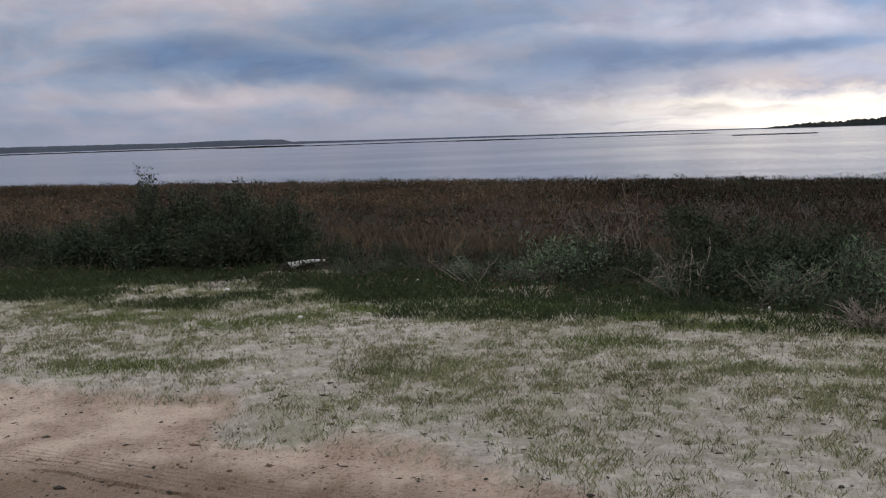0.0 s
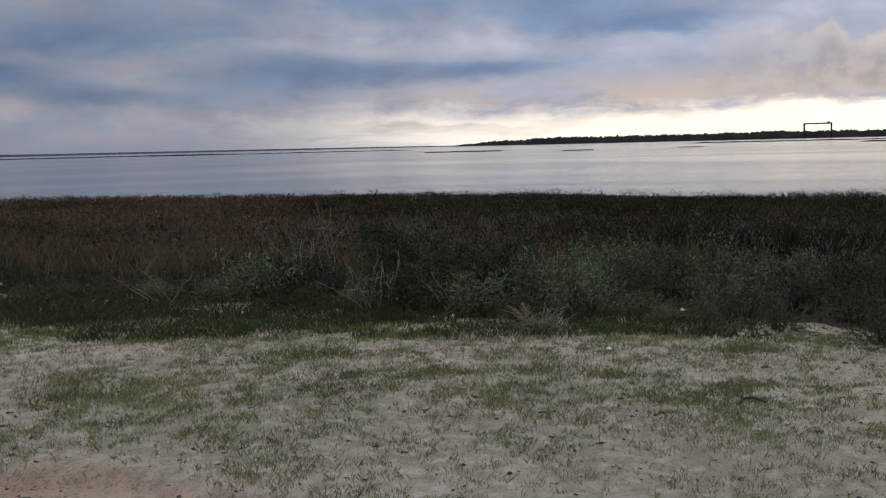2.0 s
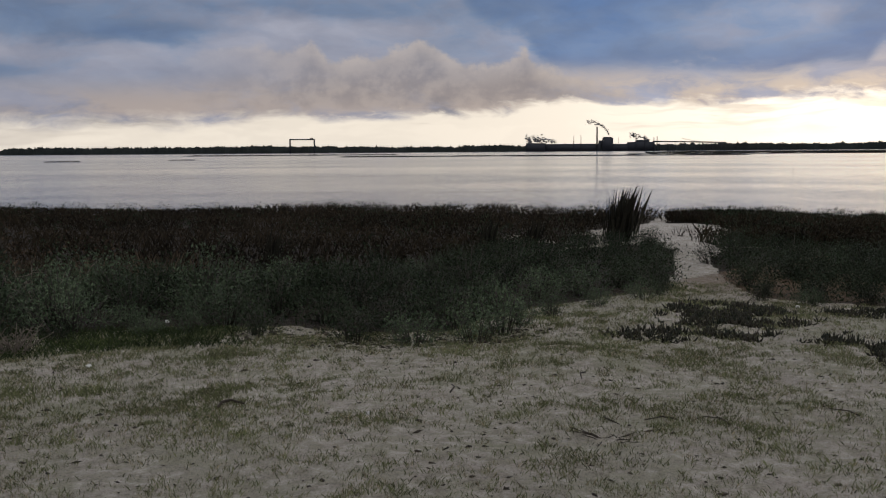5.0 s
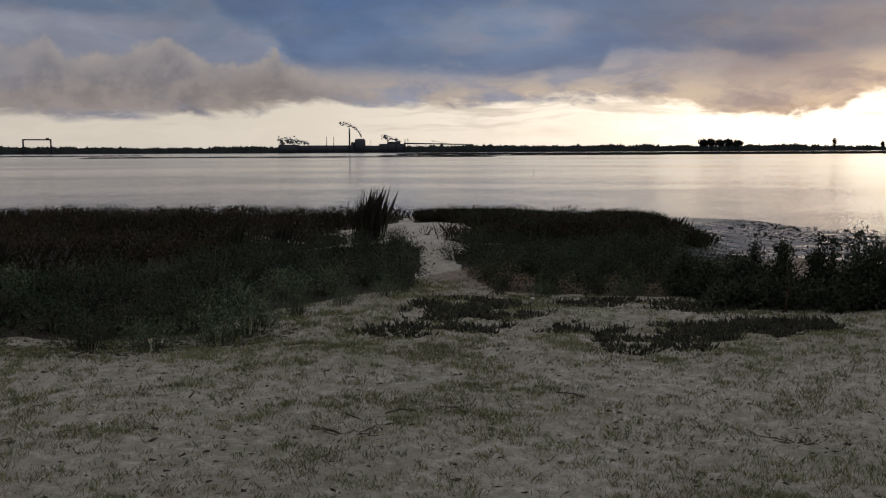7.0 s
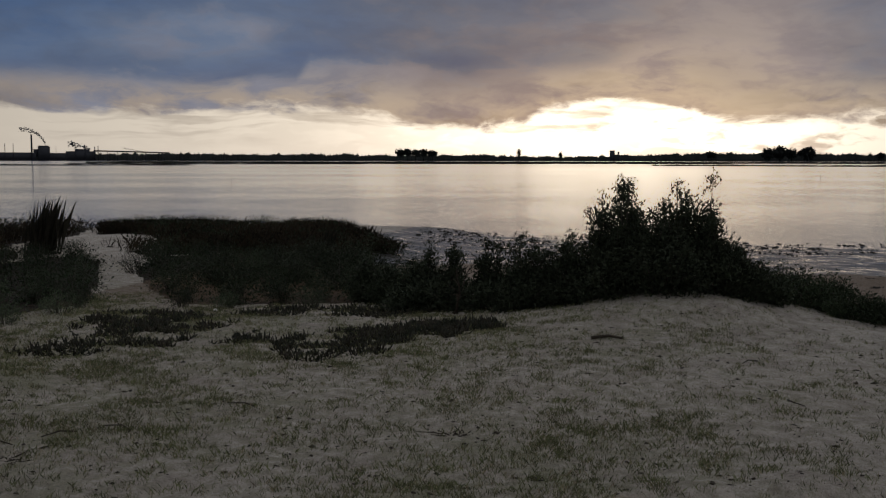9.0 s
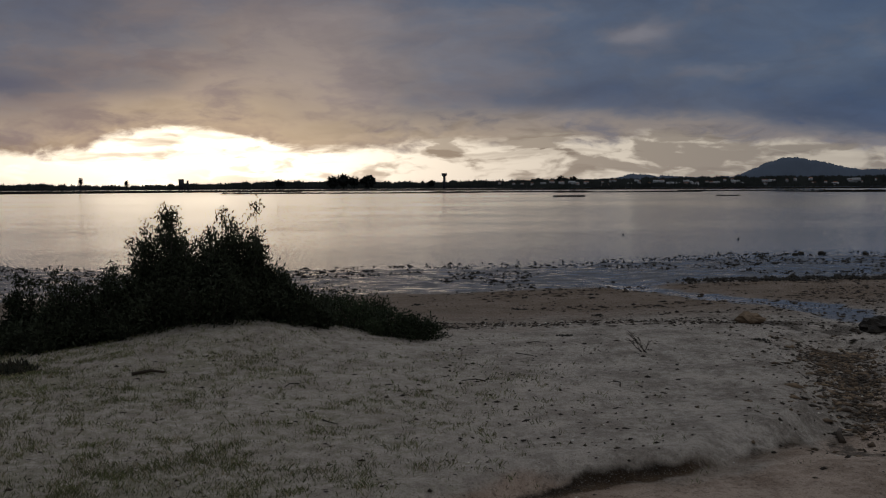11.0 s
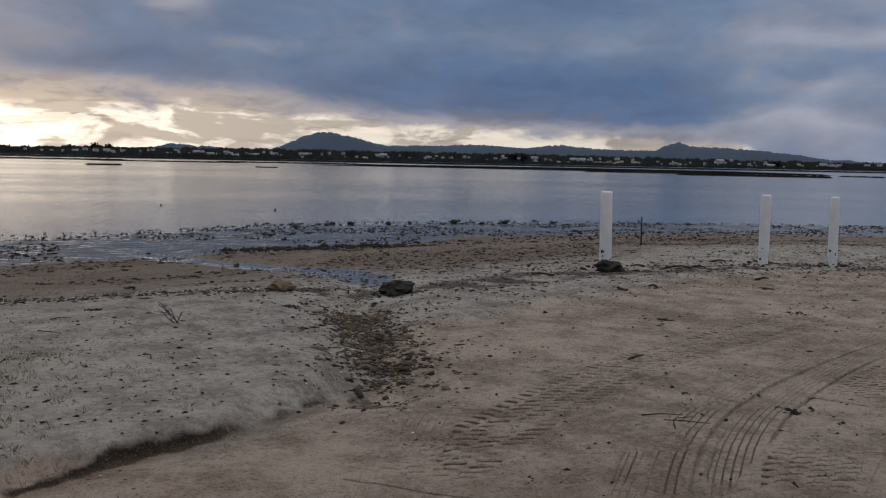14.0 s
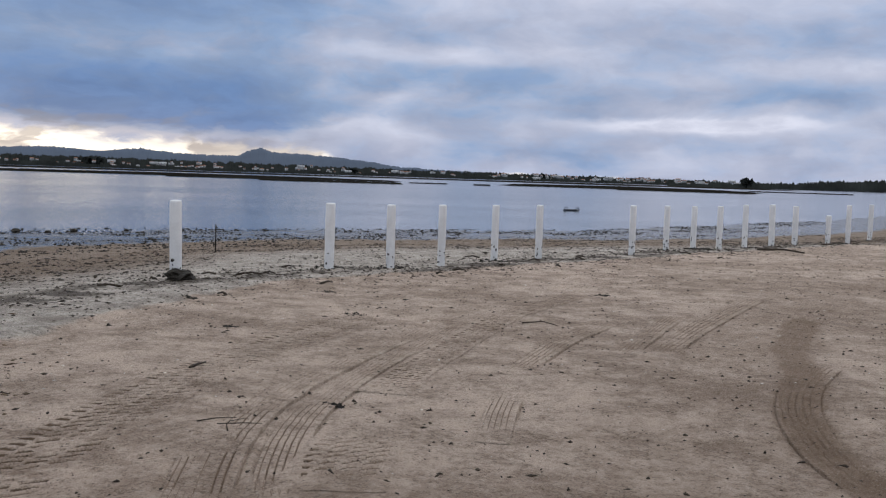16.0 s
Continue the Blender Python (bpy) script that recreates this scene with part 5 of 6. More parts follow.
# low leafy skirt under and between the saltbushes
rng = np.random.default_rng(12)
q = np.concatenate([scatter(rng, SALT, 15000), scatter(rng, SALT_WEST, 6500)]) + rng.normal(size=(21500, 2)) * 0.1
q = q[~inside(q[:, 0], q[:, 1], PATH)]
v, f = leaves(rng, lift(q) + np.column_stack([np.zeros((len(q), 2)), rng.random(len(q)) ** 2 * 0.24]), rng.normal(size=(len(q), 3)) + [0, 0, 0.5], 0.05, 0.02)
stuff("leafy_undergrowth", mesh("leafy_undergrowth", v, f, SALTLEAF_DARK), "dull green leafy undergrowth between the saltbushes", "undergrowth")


def big_bush(name, x, y, seed, lobes, leaf_mat, size, per, label):
    """A bush of several leaning lobes: (dx, dy, height, spread, stems)."""
    ob = empty(name, x, y, on_ground(x, y) - 0.03, label, "bush")
    for k, (dx, dy, tall, wide, stems) in enumerate(lobes):
        a, b = shrub_meshes(seed + k, tall, wide, stems, per * stems, size, leaf_mat, name)
        for n, me in (("branch_mass", a), ("foliage", b)):
            tagged(part(n, me, ob), kind="stuff").location = (dx, dy, on_ground(x + dx, y + dy) - on_ground(x, y))
    return ob


big_bush("tall_bush", 11.0, -0.3, 100, [(0.0, 0.64, 1.20, 0.14, 8), (0.0, 0.40, 1.34, 0.22, 16), (0.1, 0.35, 1.08, 0.34, 24), (0.0, 0.08, 1.02, 0.38, 26), (0.05, -0.15, 1.10, 0.28, 22), (0.0, -0.45, 1.18, 0.15, 10),
                                    (0.0, -0.35, 0.92, 0.28, 22), (0.0, -0.62, 0.68, 0.26, 20), (0.0, -0.88, 0.42, 0.28, 16), (-0.1, 0.0, 0.6, 0.5, 26), (0.0, 0.76, 0.66, 0.28, 18), (0.1, -1.1, 0.25, 0.24, 12),
                                    (-0.1, -0.45, 0.5, 0.4, 20), (0.0, 1.0, 0.7, 0.26, 16), (-0.1, 1.3, 0.6, 0.26, 14), (0.0, 1.15, 0.4, 0.4, 16), (-0.15, 0.45, 0.5, 0.4, 20), (-0.15, 0.85, 0.4, 0.35, 16)], DARKLEAF, 0.046, 230, "tall dark leafy bush on a small sand dune")
for k, (x, y, h, w) in enumerate(((10.9, 1.15, 0.82, 0.2), (11.1, 1.5, 0.78, 0.16), (10.9, 1.9, 0.70, 0.14), (11.2, 2.3, 0.74, 0.16), (11.3, 2.75, 0.5, 0.26), (10.7, 1.2, 0.4, 0.36), (10.7, 1.8, 0.35, 0.36), (10.8, 2.3, 0.3, 0.36), (11.5, 3.1, 0.55, 0.14))):
    big_bush("sapling_bush", x, y, 140 + 3 * k, [(0, 0, h, w, 14), (0.1, 0.1, h * 0.6, w * 1.2, 12)], DARKLEAF, 0.048, 150, "small dark bush in a row beside the tall bush")
for k, (x, y, h, w) in enumerate(((11.9, -1.6, 0.42, 0.42), (11.6, -1.9, 0.38, 0.42), (11.2, -2.15, 0.3, 0.38), (10.95, -2.4, 0.22, 0.3))):
    big_bush("low_bush", x, y, 180 + 3 * k, [(0, 0, h, w, 26), (0.1, -0.1, h * 0.8, w, 16)], SALTLEAF_DARK, 0.04, 90, "low bush trailing over the end of the dune")
big_bush("dark_bush", -2.9, 13.3, 200, [(-0.75, 0.0, 1.34, 0.42, 22), (-0.1, 0.2, 1.30, 0.5, 28), (0.5, 0.0, 1.12, 0.55, 28), (1.1, -0.2, 0.86, 0.5, 24), (-1.4, 0.2, 0.7, 0.5, 20), (0.2, -0.5, 0.65, 0.7, 26), (-0.7, -0.4, 0.6, 0.6, 20), (-2.0, 0.3, 0.5, 0.5, 16)],
         DARKLEAF, 0.05, 200, "broad dark bush with reddish stems at the marsh edge")
shoot_a, shoot_b = shrub_meshes(230, 1.38, 0.12, 6, 420, 0.05, DARKLEAF, "shoot")
shoot = empty("upright_shoot", -3.75, 13.4, on_ground(-3.75, 13.4), "tall leafy shoot standing above the dark bush", "shrub")
tagged(part("stem_mass", shoot_a, shoot), kind="stuff"), tagged(part("foliage", shoot_b, shoot), kind="stuff")
big_bush("dark_bush", 3.1, 9.9, 210, [(-0.35, 0.3, 0.85, 0.35, 22), (0.25, 0.1, 0.62, 0.5, 24), (0.9, 0.0, 0.6, 0.5, 24), (-0.2, -0.4, 0.45, 0.6, 22)], DARKLEAF, 0.042, 200, "dense dark green bush with bare twigs around it")
for k, (x, y, h) in enumerate(((-6.2, 14.8, 0.6), (-5.0, 14.4, 0.55), (-7.4, 15, 0.55), (-4.6, 14.0, 0.45), (1.75, 10.9, 0.5), (5.6, 9.2, 0.5), (6.8, 8.3, 0.45), (13.6, 4.9, 0.42), (14.6, 5.6, 0.45), (15.6, 5.4, 0.48), (12.9, 5.6, 0.38), (16.3, 5.0, 0.42))):
    big_bush("round_bush", x, y, 240 + 3 * k, [(0, 0, h, 0.5, 28), (0.3, 0.1, h * 0.8, 0.4, 18)], SALTLEAF_DARK if x < 10 else DARKLEAF, 0.04, 60, "rounded dark shrub among the saltbushes")


def bare_twigs(name, x, y, seed, tall, wide, n, label, mat=DEADWOOD, r=0.0065):
    """Leafless forking branches."""
    rng = np.random.default_rng(seed)
    ob = empty(name, x, y, on_ground(x, y) - 0.02, label, "dead branches")
    for k in range(n):
        th = rng.uniform(0, 2 * np.pi)
        tip = np.array([math.cos(th) * wide * rng.random(), math.sin(th) * wide * rng.random(), tall * rng.uniform(0.5, 1.0)])
        s = np.linspace(0, 1, 6)[:, None]
        pts = tip * s + rng.normal(size=(6, 3)) * 0.035 * tall * np.sin(np.pi * s) + rng.normal(size=3) * [0.1 * wide, 0.1 * wide, 0] * (1 - s)
        bits = [tube(pts, r, r * 0.35, 5)]
        for j in range(5):
            u = rng.uniform(0.3, 0.95)
            c = np.array([np.interp(u, s[:, 0], pts[:, i]) for i in range(3)])
            d = rng.normal(size=3) * [1, 1, 0.5] + [0, 0, 0.7]
            d *= tall * rng.uniform(0.12, 0.34) / np.linalg.norm(d)
            w = np.linspace(0, 1, 4)[:, None]
            bits.append(tube(c + d * w + rng.normal(size=(4, 3)) * 0.02 * tall * w, r * 0.5, r * 0.22, 4))
        v, f = join(*bits)
        part("branch", mesh("branch", v, f, mat), ob)
    return ob


bare_twigs("dead_sapling", 2.43, 11.5, 1, 1.05, 0.2, 3, "bare dead sapling standing in the shrubs")
bare_twigs("bare_branches", 2.0, 11.2, 2, 0.75, 0.6, 9, "bare pale branches tangled in the shrubs")
bare_twigs("bare_branches", 2.4, 9.3, 3, 0.62, 0.8, 8, "bare pale branches leaning over the grass")
bare_twigs("bare_branches", 3.1, 8.9, 4, 0.55, 0.8, 8, "bare pale branches leaning over the grass")
bare_twigs("bare_branches", 4.3, 9.1, 5, 0.62, 0.7, 8, "bare pale branches tangled in the shrubs")
bare_twigs("bare_branches", 0.5, 10.7, 6, 0.35, 0.7, 6, "thin pale twigs in the grass")
bare_twigs("bare_branches", -2.3, 12.9, 7, 0.85, 0.7, 8, "bare reddish branches in the dark bush", BARK)
bare_twigs("brushwood_heap", 3.45, 7.7, 8, 0.26, 0.45, 34, "heap of dead twigs at the edge of the sand", DEADWOOD, 0.006)
bare_twigs("leaning_branch", 10.5, 1.75, 9, 0.6, 0.25, 2, "dark bare branch leaning out of the bushes", WETWOOD, 0.012)
bare_twigs("dead_sprig", 9.29, -4.37, 10, 0.22, 0.28, 5, "small dead sprig lying on the sand", WETWOOD, 0.006)
rng = np.random.default_rng(9)
# reed clumps
for x, y, h, n in ((15.55, 10.3, 0.92, 700), (8.6, 11.4, 0.55, 160), (2.1, 11.6, 0.5, 90), (11.8, 10.2, 0.5, 180), (13.4, 10.6, 0.55, 160), (17.5, 5.8, 0.5, 200)):
    q = rng.normal(size=(n, 2)) * (0.12 if h > 0.9 else 0.06) + [x, y]
    v, f = blades(rng, lift(q, -0.02), h * (0.4 + 0.6 * rng.random(n)), 0.005, 0.25)
    v[:, 0] += 0.04 * ((v[:, 2] - on_ground(x, y)) / h) ** 2
    v[:, 1] -= 0.07 * ((v[:, 2] - on_ground(x, y)) / h) ** 2
    tagged(new("reed_clump", mesh("reed_clump", v, f, REED)), "dark clump of reeds bent by the wind", "reeds", "reed clumps")


# fleshy creeping plants on the open sand
def carpet(outline, n, seed, label):
    rng = np.random.default_rng(seed)
    q = scatter(rng, outline, n)
    q = q[fbm(q[:, 0], q[:, 1], 3.0, 3, seed) > 0.46]
    bits = []
    for p in lift(q, -0.01):
        d = rng.normal(size=3) * [0.9, 0.9, 0.2] + [0, 0, 0.6]
        d *= rng.uniform(0.03, 0.08) / np.linalg.norm(d)
        bits.append(tube([p, p + d * 0.6, p + d + [0, 0, 0.015]], 0.011, 0.005, 3))
    v, f = join(*bits)
    tagged(new("ice_plant", mesh("ice_plant", v, f, ICE)), label, "creeping plant", kind="stuff")


carpet([(7.9, 4.6), (8.2, 3.4), (8.7, 3.1), (9.4, 3.7), (10.2, 4.6), (9.9, 5.5), (8.9, 5.3)], 4200, 1, "dark fleshy creeper spreading over the sand")
carpet([(8.2, 2.85), (8.45, 2.2), (8.9, 1.6), (9.6, 1.1), (10.0, 1.3), (9.7, 2.2), (9.1, 2.9), (8.6, 3.05)], 4200, 2, "dark fleshy creeper in a long strip on the sand")
carpet([(7.4, 4.9), (7.6, 4.3), (8.1, 4.1), (8.2, 4.6), (7.8, 5.1)], 420, 3, "small dark fleshy creeper at the strip's end")
carpet([(7.75, 2.7), (7.85, 2.3), (8.15, 2.3), (8.1, 2.75)], 170, 4, "small tuft of dark fleshy creeper")
carpet([(8.1, 2.35), (8.15, 1.9), (8.4, 1.9), (8.4, 2.4)], 130, 5, "small tuft of dark fleshy creeper")
carpet([(10.2, 4.2), (10.2, 2.4), (10.8, 1.9), (11.0, 3.0), (10.9, 4.2)], 1300, 6, "reddish fleshy creeper before the shrubs")


# ---- wheel tracks ----
def tyre_track(line, width, kind, deep, label):
    """A pressed ribbon of tread along a line on the sand."""
    s, c = track_line(line, 0.011 if kind == "lugs" else 0.03)
    t = np.gradient(c, axis=0)
    t /= np.linalg.norm(t, axis=1)[:, None]
    nrm = np.stack([-t[:, 1], t[:, 0]], 1)
    u = np.linspace(-1, 1, 49 if kind == "lugs" else 33)
    x = c[:, None, 0] + nrm[:, None, 0] * u[None] * width * 0.625
    y = c[:, None, 1] + nrm[:, None, 1] * u[None] * width * 0.625
    S, U = np.meshgrid(s, u * 1.25, indexing="ij")
    if kind == "lugs":
        row = np.floor((U + 1) * 2.0)
        lug = ((S / 0.115 + row * 0.4 + U * 1.6 * (row < 2.5)) % 1.0 < np.where(row < 2.5, 0.42, 0.5)) & (((U + 1) * 2.0) % 1.0 > 0.2)
        prof = np.where(lug, -1.0, 0.45)
    else:
        prof = np.where(((U + 1) * 2.5 + 0.2) % 1.0 < 0.24, -0.75, 0.1)
    prof = prof * np.clip(2.6 * fbm(x, y, 1.5, 3, 7) - 0.45, 0.7 if kind == "lugs" else 0.55, 1.1) * step(1.0, 0.9, np.abs(U)) * step(0, 0.6, S) * step(s[-1], s[-1] - 1.0, S)
    z = height(x, y) + 0.004 + prof * deep * (1.5 if kind == "lugs" else 1.1) - 0.06 * (np.abs(U) > 1.24) * step(0, 0.5, S) * step(s[-1], s[-1] - 0.5, S)
    n, k = len(s), len(u)
    i, j = np.meshgrid(np.arange(n - 1), np.arange(k - 1), indexing="ij")
    f = np.stack([i * k + j, (i + 1) * k + j, (i + 1) * k + j + 1, i * k + j + 1], -1).reshape(-1, 4)
    v = np.stack([x, y, z], -1).reshape(-1, 3)
    me = mesh("tyre_track", v, f, GROUND, kind != "lugs")
    for key, value in masks(v[:, 0], v[:, 1]).items():
        # Grooves darkened in the colour, as shade, through the damp, debris and marsh masks.
        groove_shade = np.clip(-prof.ravel() * (1.6 if kind == "lugs" else 1.5), 0, 1)
        share = {"damp": 1.0, "debris_and_shade": 1.0 if kind == "lugs" else 0.6, "marsh": 0.52 if kind == "lugs" else 0.0}.get(key, 0.0)
        value = np.maximum(value, groove_shade * share)
        me.attributes.new(key, "FLOAT", "POINT").data.foreach_set("value", np.asarray(value, np.float32))
    return tagged(new("tyre_track", me), label, "tyre track", kind="structure")


for row in TRACKS:
    tyre_track(*row)


def along(rng, line, count, spread):
    p = np.array(line, float)
    seg = np.concatenate([[0], np.cumsum(np.hypot(*np.diff(p, axis=0).T))])
    s = rng.uniform(0, seg[-1], count)
    return np.stack([np.interp(s, seg, p[:, 0]), np.interp(s, seg, p[:, 1])], 1) + rng.normal(size=(count, 2)) * spread


# ---- stones, wood and litter ----
def rock(name, x, y, size, mat, seed, label, category, flat=0.6, sink=0.25, group=""):
    rng = np.random.default_rng(seed)
    bm = bmesh.new()
    bmesh.ops.create_icosphere(bm, subdivisions=3, radius=1.0)
    off = Vector(rng.random(3) * 50)
    for v in bm.verts:
        v.co *= 1 + 0.45 * noise.noise(v.co * 1.5 + off) + 0.30 * noise.noise(v.co * 3.6 + off) + 0.16 * noise.noise(v.co * 9 + off)
        v.co = Vector((v.co.x * size[0], v.co.y * size[1], v.co.z * size[2]))
    me = bpy.data.meshes.new(name)
    bm.to_mesh(me)
    bm.free()
    me.materials.append(mat)
    me.polygons.foreach_set("use_smooth", np.full(len(me.polygons), mat is PALE))
    ob = tagged(new(name, me), label, category, group)
    ob.matrix_world = pose(x, y, on_ground(x, y) + size[2] * (1 - 2 * sink), 0, 0, rng.uniform(0, 360))
    return ob


rock("boulder", 10.72, -7.82, (0.22, 0.20, 0.12), WEEDY, 1, "dark weed-covered boulder at the gully's head", "boulder")
rock("stone", 11.5, -6.6, (0.17, 0.11, 0.08), STONE, 2, "grey-brown stone at the gully's edge", "stone")
rock("mooring_block", 10.99, -11.94, (0.22, 0.18, 0.10), WEEDY, 3, "dark broken block at the foot of a white post", "block")
for k, (x, y, s) in enumerate(((25.7, -22.3, 0.2), (26.5, -20.8, 0.22), (27.3, -17.3, 0.18), (27.2, -19.5, 0.12), (26.9, -16.2, 0.14), (26.8, -18.4, 0.15), (25.9, -21.5, 0.16), (27.6, -16.8, 0.16), (25.2, -24.0, 0.15))):
    rock("mud_rock", x, y, (s * 0.55, s * 0.55, s * 0.35), WEEDY, 10 + k, "dark weedy rock standing on the mud", "rock", group="rocks on the mud")
for k, (x, y, s) in enumerate(((-1.08, 8.95, 0.045), (-2.18, 11.0, 0.05), (-0.09, 11.15, 0.06), (3.64, 6.8, 0.04), (4.18, 4.3, 0.03), (3.0, 8.7, 0.04), (10.4, 4.5, 0.04), (5.1, 8.2, 0.035))):
    rock("pale_stone", x, y, (s * 0.6, s * 0.5, s * 0.42), PALE, 30 + k, "small pale stone lying in the grass", "stone", group="pale stones")
weed_spots = []
for k, (x, y, s) in enumerate(((14.6, -4.6, 0.10), (16.0, -6.2, 0.08), (14.2, -6.6, 0.07), (17.0, -5.1, 0.09), (15.4, -3.2, 0.08), (12.9, -5.2, 0.09), (10.9, -4.1, 0.08), (9.9, -5.9, 0.07), (7.4, -9.0, 0.05), (4.19, -6.57, 0.07), (6.87, -10.65, 0.10), (9.3, -10.4, 0.08), (5.25, -14.7, 0.1), (8.4, -12.2, 0.09),
                               (10.6, -15.3, 0.12), (9.0, -18.9, 0.12), (9.7, -16.2, 0.1), (7.0, -27.2, 0.14), (6.2, -31.0, 0.13))):
    weed_spots.append((x, y, s))


def stick(name, points, r0, r1, mat, label, category="driftwood", group=""):
    p = np.array([(x, y, on_ground(x, y) + z) for x, y, z in points])
    ob = empty(name, *p[0], label, category, group)
    v, f = tube(p - p[0], r0, r1, 6)
    part("wood", mesh(name, v, f, mat), ob)
    return ob


stick("driftwood_log", [(-1.75, 12.6, 0.06), (-1.62, 12.62, 0.08), (-1.48, 12.64, 0.10), (-1.3, 12.7, 0.09)], 0.05, 0.012, PALE, "bleached white driftwood log with a dark end")
rock("burnt_stump", -1.78, 12.58, (0.07, 0.07, 0.07), WEEDY, 90, "dark stump end beside the white log", "stump")
stick("bent_stick", [(3.62, 5.06, 0.01), (3.68, 5.10, 0.035), (3.74, 5.09, 0.04), (3.80, 5.03, 0.01)], 0.011, 0.007, WETWOOD, "short dark bent stick on the turf")
stick("driftwood_plank", [(9.0, 0.25, 0.015), (9.02, 0.1, 0.03), (8.98, -0.02, 0.02)], 0.016, 0.01, WETWOOD, "dark piece of driftwood below the bush")
stick("driftwood_plank", [(6.65, -4.75, 0.01), (6.78, -4.8, 0.025), (6.92, -4.9, 0.01)], 0.026, 0.016, WETWOOD, "dark driftwood in the gully")
stick("driftwood_branch", [(4.28, -5.5, 0.006), (4.38, -5.6, 0.012), (4.44, -5.7, 0.01), (4.42, -5.82, 0.006)], 0.005, 0.002, WETWOOD, "thin dark branch on the wheel tracks")
stick("driftwood_branch", [(4.46, -5.6, 0.006), (4.34, -5.72, 0.012), (4.25, -5.8, 0.006)], 0.004, 0.002, WETWOOD, "thin dark branch on the wheel tracks")
stick("driftwood_plank", [(6.0, -6.95, 0.012), (6.06, -7.1, 0.022), (6.1, -7.25, 0.012)], 0.013, 0.006, WETWOOD, "dark flat driftwood lying on the coarse tread")
stick("driftwood_branch", [(4.62, -5.58, 0.006), (4.55, -5.7, 0.014), (4.48, -5.81, 0.008)], 0.005, 0.0025, WETWOOD, "dark branch lying across the wheel tracks")
stick("driftwood_branch", [(4.9, -11.2, 0.01), (4.7, -11.35, 0.03), (4.5, -11.3, 0.01)], 0.009, 0.004, WETWOOD, "dark branch lying on the sand")
stick("driftwood_branch", [(5.9, -28.2, 0.02), (5.2, -28.0, 0.06), (4.6, -27.6, 0.02)], 0.04, 0.02, WETWOOD, "long dark branch before the posts")
for k, (x, y) in enumerate(along(rng, TIDE, 46, 0.8)):
    a, n = rng.uniform(0, 6.28), rng.uniform(0.06, 0.2)
    stick("flotsam_stick", [(x, y, 0.01), (x + n * math.cos(a), y + n * math.sin(a), 0.035), (x + 2 * n * math.cos(a + 0.2), y + 2 * n * math.sin(a + 0.2), 0.01)], 0.02, 0.01, WETWOOD, "dark piece of flotsam wood on the tide line", "driftwood", "flotsam on the tide line")
for k, (x, y) in enumerate(((6.0, 0.76), (4.82, 3.02))):
    bare_twigs("twig_heap", x, y, 20 + k, 0.05, 0.28, 14, "small heap of dark twigs on the turf", WETWOOD, 0.005)
for k, (x, y) in enumerate(((5.44, 2.94), (5.54, 2.65), (5.2, 3.3), (6.3, 2.2), (7.2, -1.2), (8.3, -2.6), (7.9, -3.6), (9.6, -3.2), (10.3, -3.5), (8.5, -1.1), (6.1, 4.1), (5.0, 4.4))):
    a = rng.uniform(0, 6.28)
    stick("twig", [(x, y, 0.008), (x + 0.09 * math.cos(a), y + 0.09 * math.sin(a), 0.02), (x + 0.2 * math.cos(a + 0.3), y + 0.2 * math.sin(a + 0.3), 0.008)], 0.006, 0.003, WETWOOD, "thin dark twig lying on the sand", "twig", "twigs on the sand")


def litter(name, q, size, mat, seed, label, category, flat=0.35):
    """Many small broken bits lying on the ground."""
    rng = np.random.default_rng(seed)
    n = len(q)
    base = np.array([(1, 0, 0), (0.1, 0.9, 0), (-1, 0.1, 0), (-0.1, -0.9, 0), (0.1, 0, 1), (0, 0, -0.6)])
    f = np.array([(0, 1, 4), (1, 2, 4), (2, 3, 4), (3, 0, 4), (1, 0, 5), (2, 1, 5), (3, 2, 5), (0, 3, 5)])
    s = size * np.minimum(rng.lognormal(0, 0.45, n), 2.2)
    th = rng.uniform(0, 6.28, n)
    shape = base[None] * (1 + 0.35 * rng.normal(size=(n, 6, 1))) * np.stack([s * rng.uniform(0.7, 1.6, n), s * 0.7, s * flat], 1)[:, None]
    c, d = np.cos(th)[:, None], np.sin(th)[:, None]
    v = np.stack([shape[..., 0] * c - shape[..., 1] * d, shape[..., 0] * d + shape[..., 1] * c, shape[..., 2]], -1) + lift(q, 0.003)[:, None]
    return stuff(name, mesh(name, v.reshape(-1, 3), (np.arange(n)[:, None, None] * 6 + f[None]).reshape(-1, 3), mat), label, category)


rng = np.random.default_rng(17)
litter("gully_weed", np.concatenate([along(rng, GULLY[1:], 750, 0.2), along(rng, GULLY, 200, 0.4)]), 0.022, WETWOOD, 21, "dark weed and wood scraps in the gully", "litter")
litter("gully_litter", np.concatenate([along(rng, GULLY[1:], 900, 0.2), along(rng, GULLY, 350, 0.45)]), 0.019, STONE, 1, "broken shells, stones and weed in the gully", "litter")
litter("gully_stones", np.concatenate([along(rng, GULLY[1:], 300, 0.2), along(rng, GULLY, 80, 0.35)]), 0.03, STONE, 11, "brown stones lying in the gully", "stones", 0.38)
litter("tide_litter", np.concatenate([along(rng, TIDE, 6500, 0.75), along(rng, STRAND, 700, 0.22)]), 0.02, WETWOOD, 2, "dark weed and wood scraps along the tide line", "litter")
FLATS = [(19.5, 5), (27.5, 6.5), (25.8, -2), (26.6, -6.4), (27, -11), (28.6, -15), (27.6, -20), (26, -26), (22, -32.5), (16.6, -41), (14.4, -51), (11, -70), (9, -62), (12, -42), (15.5, -28), (17, -17), (18.4, -9), (18.2, -3), (19.2, 2)]
q = scatter(rng, FLATS, 14000)
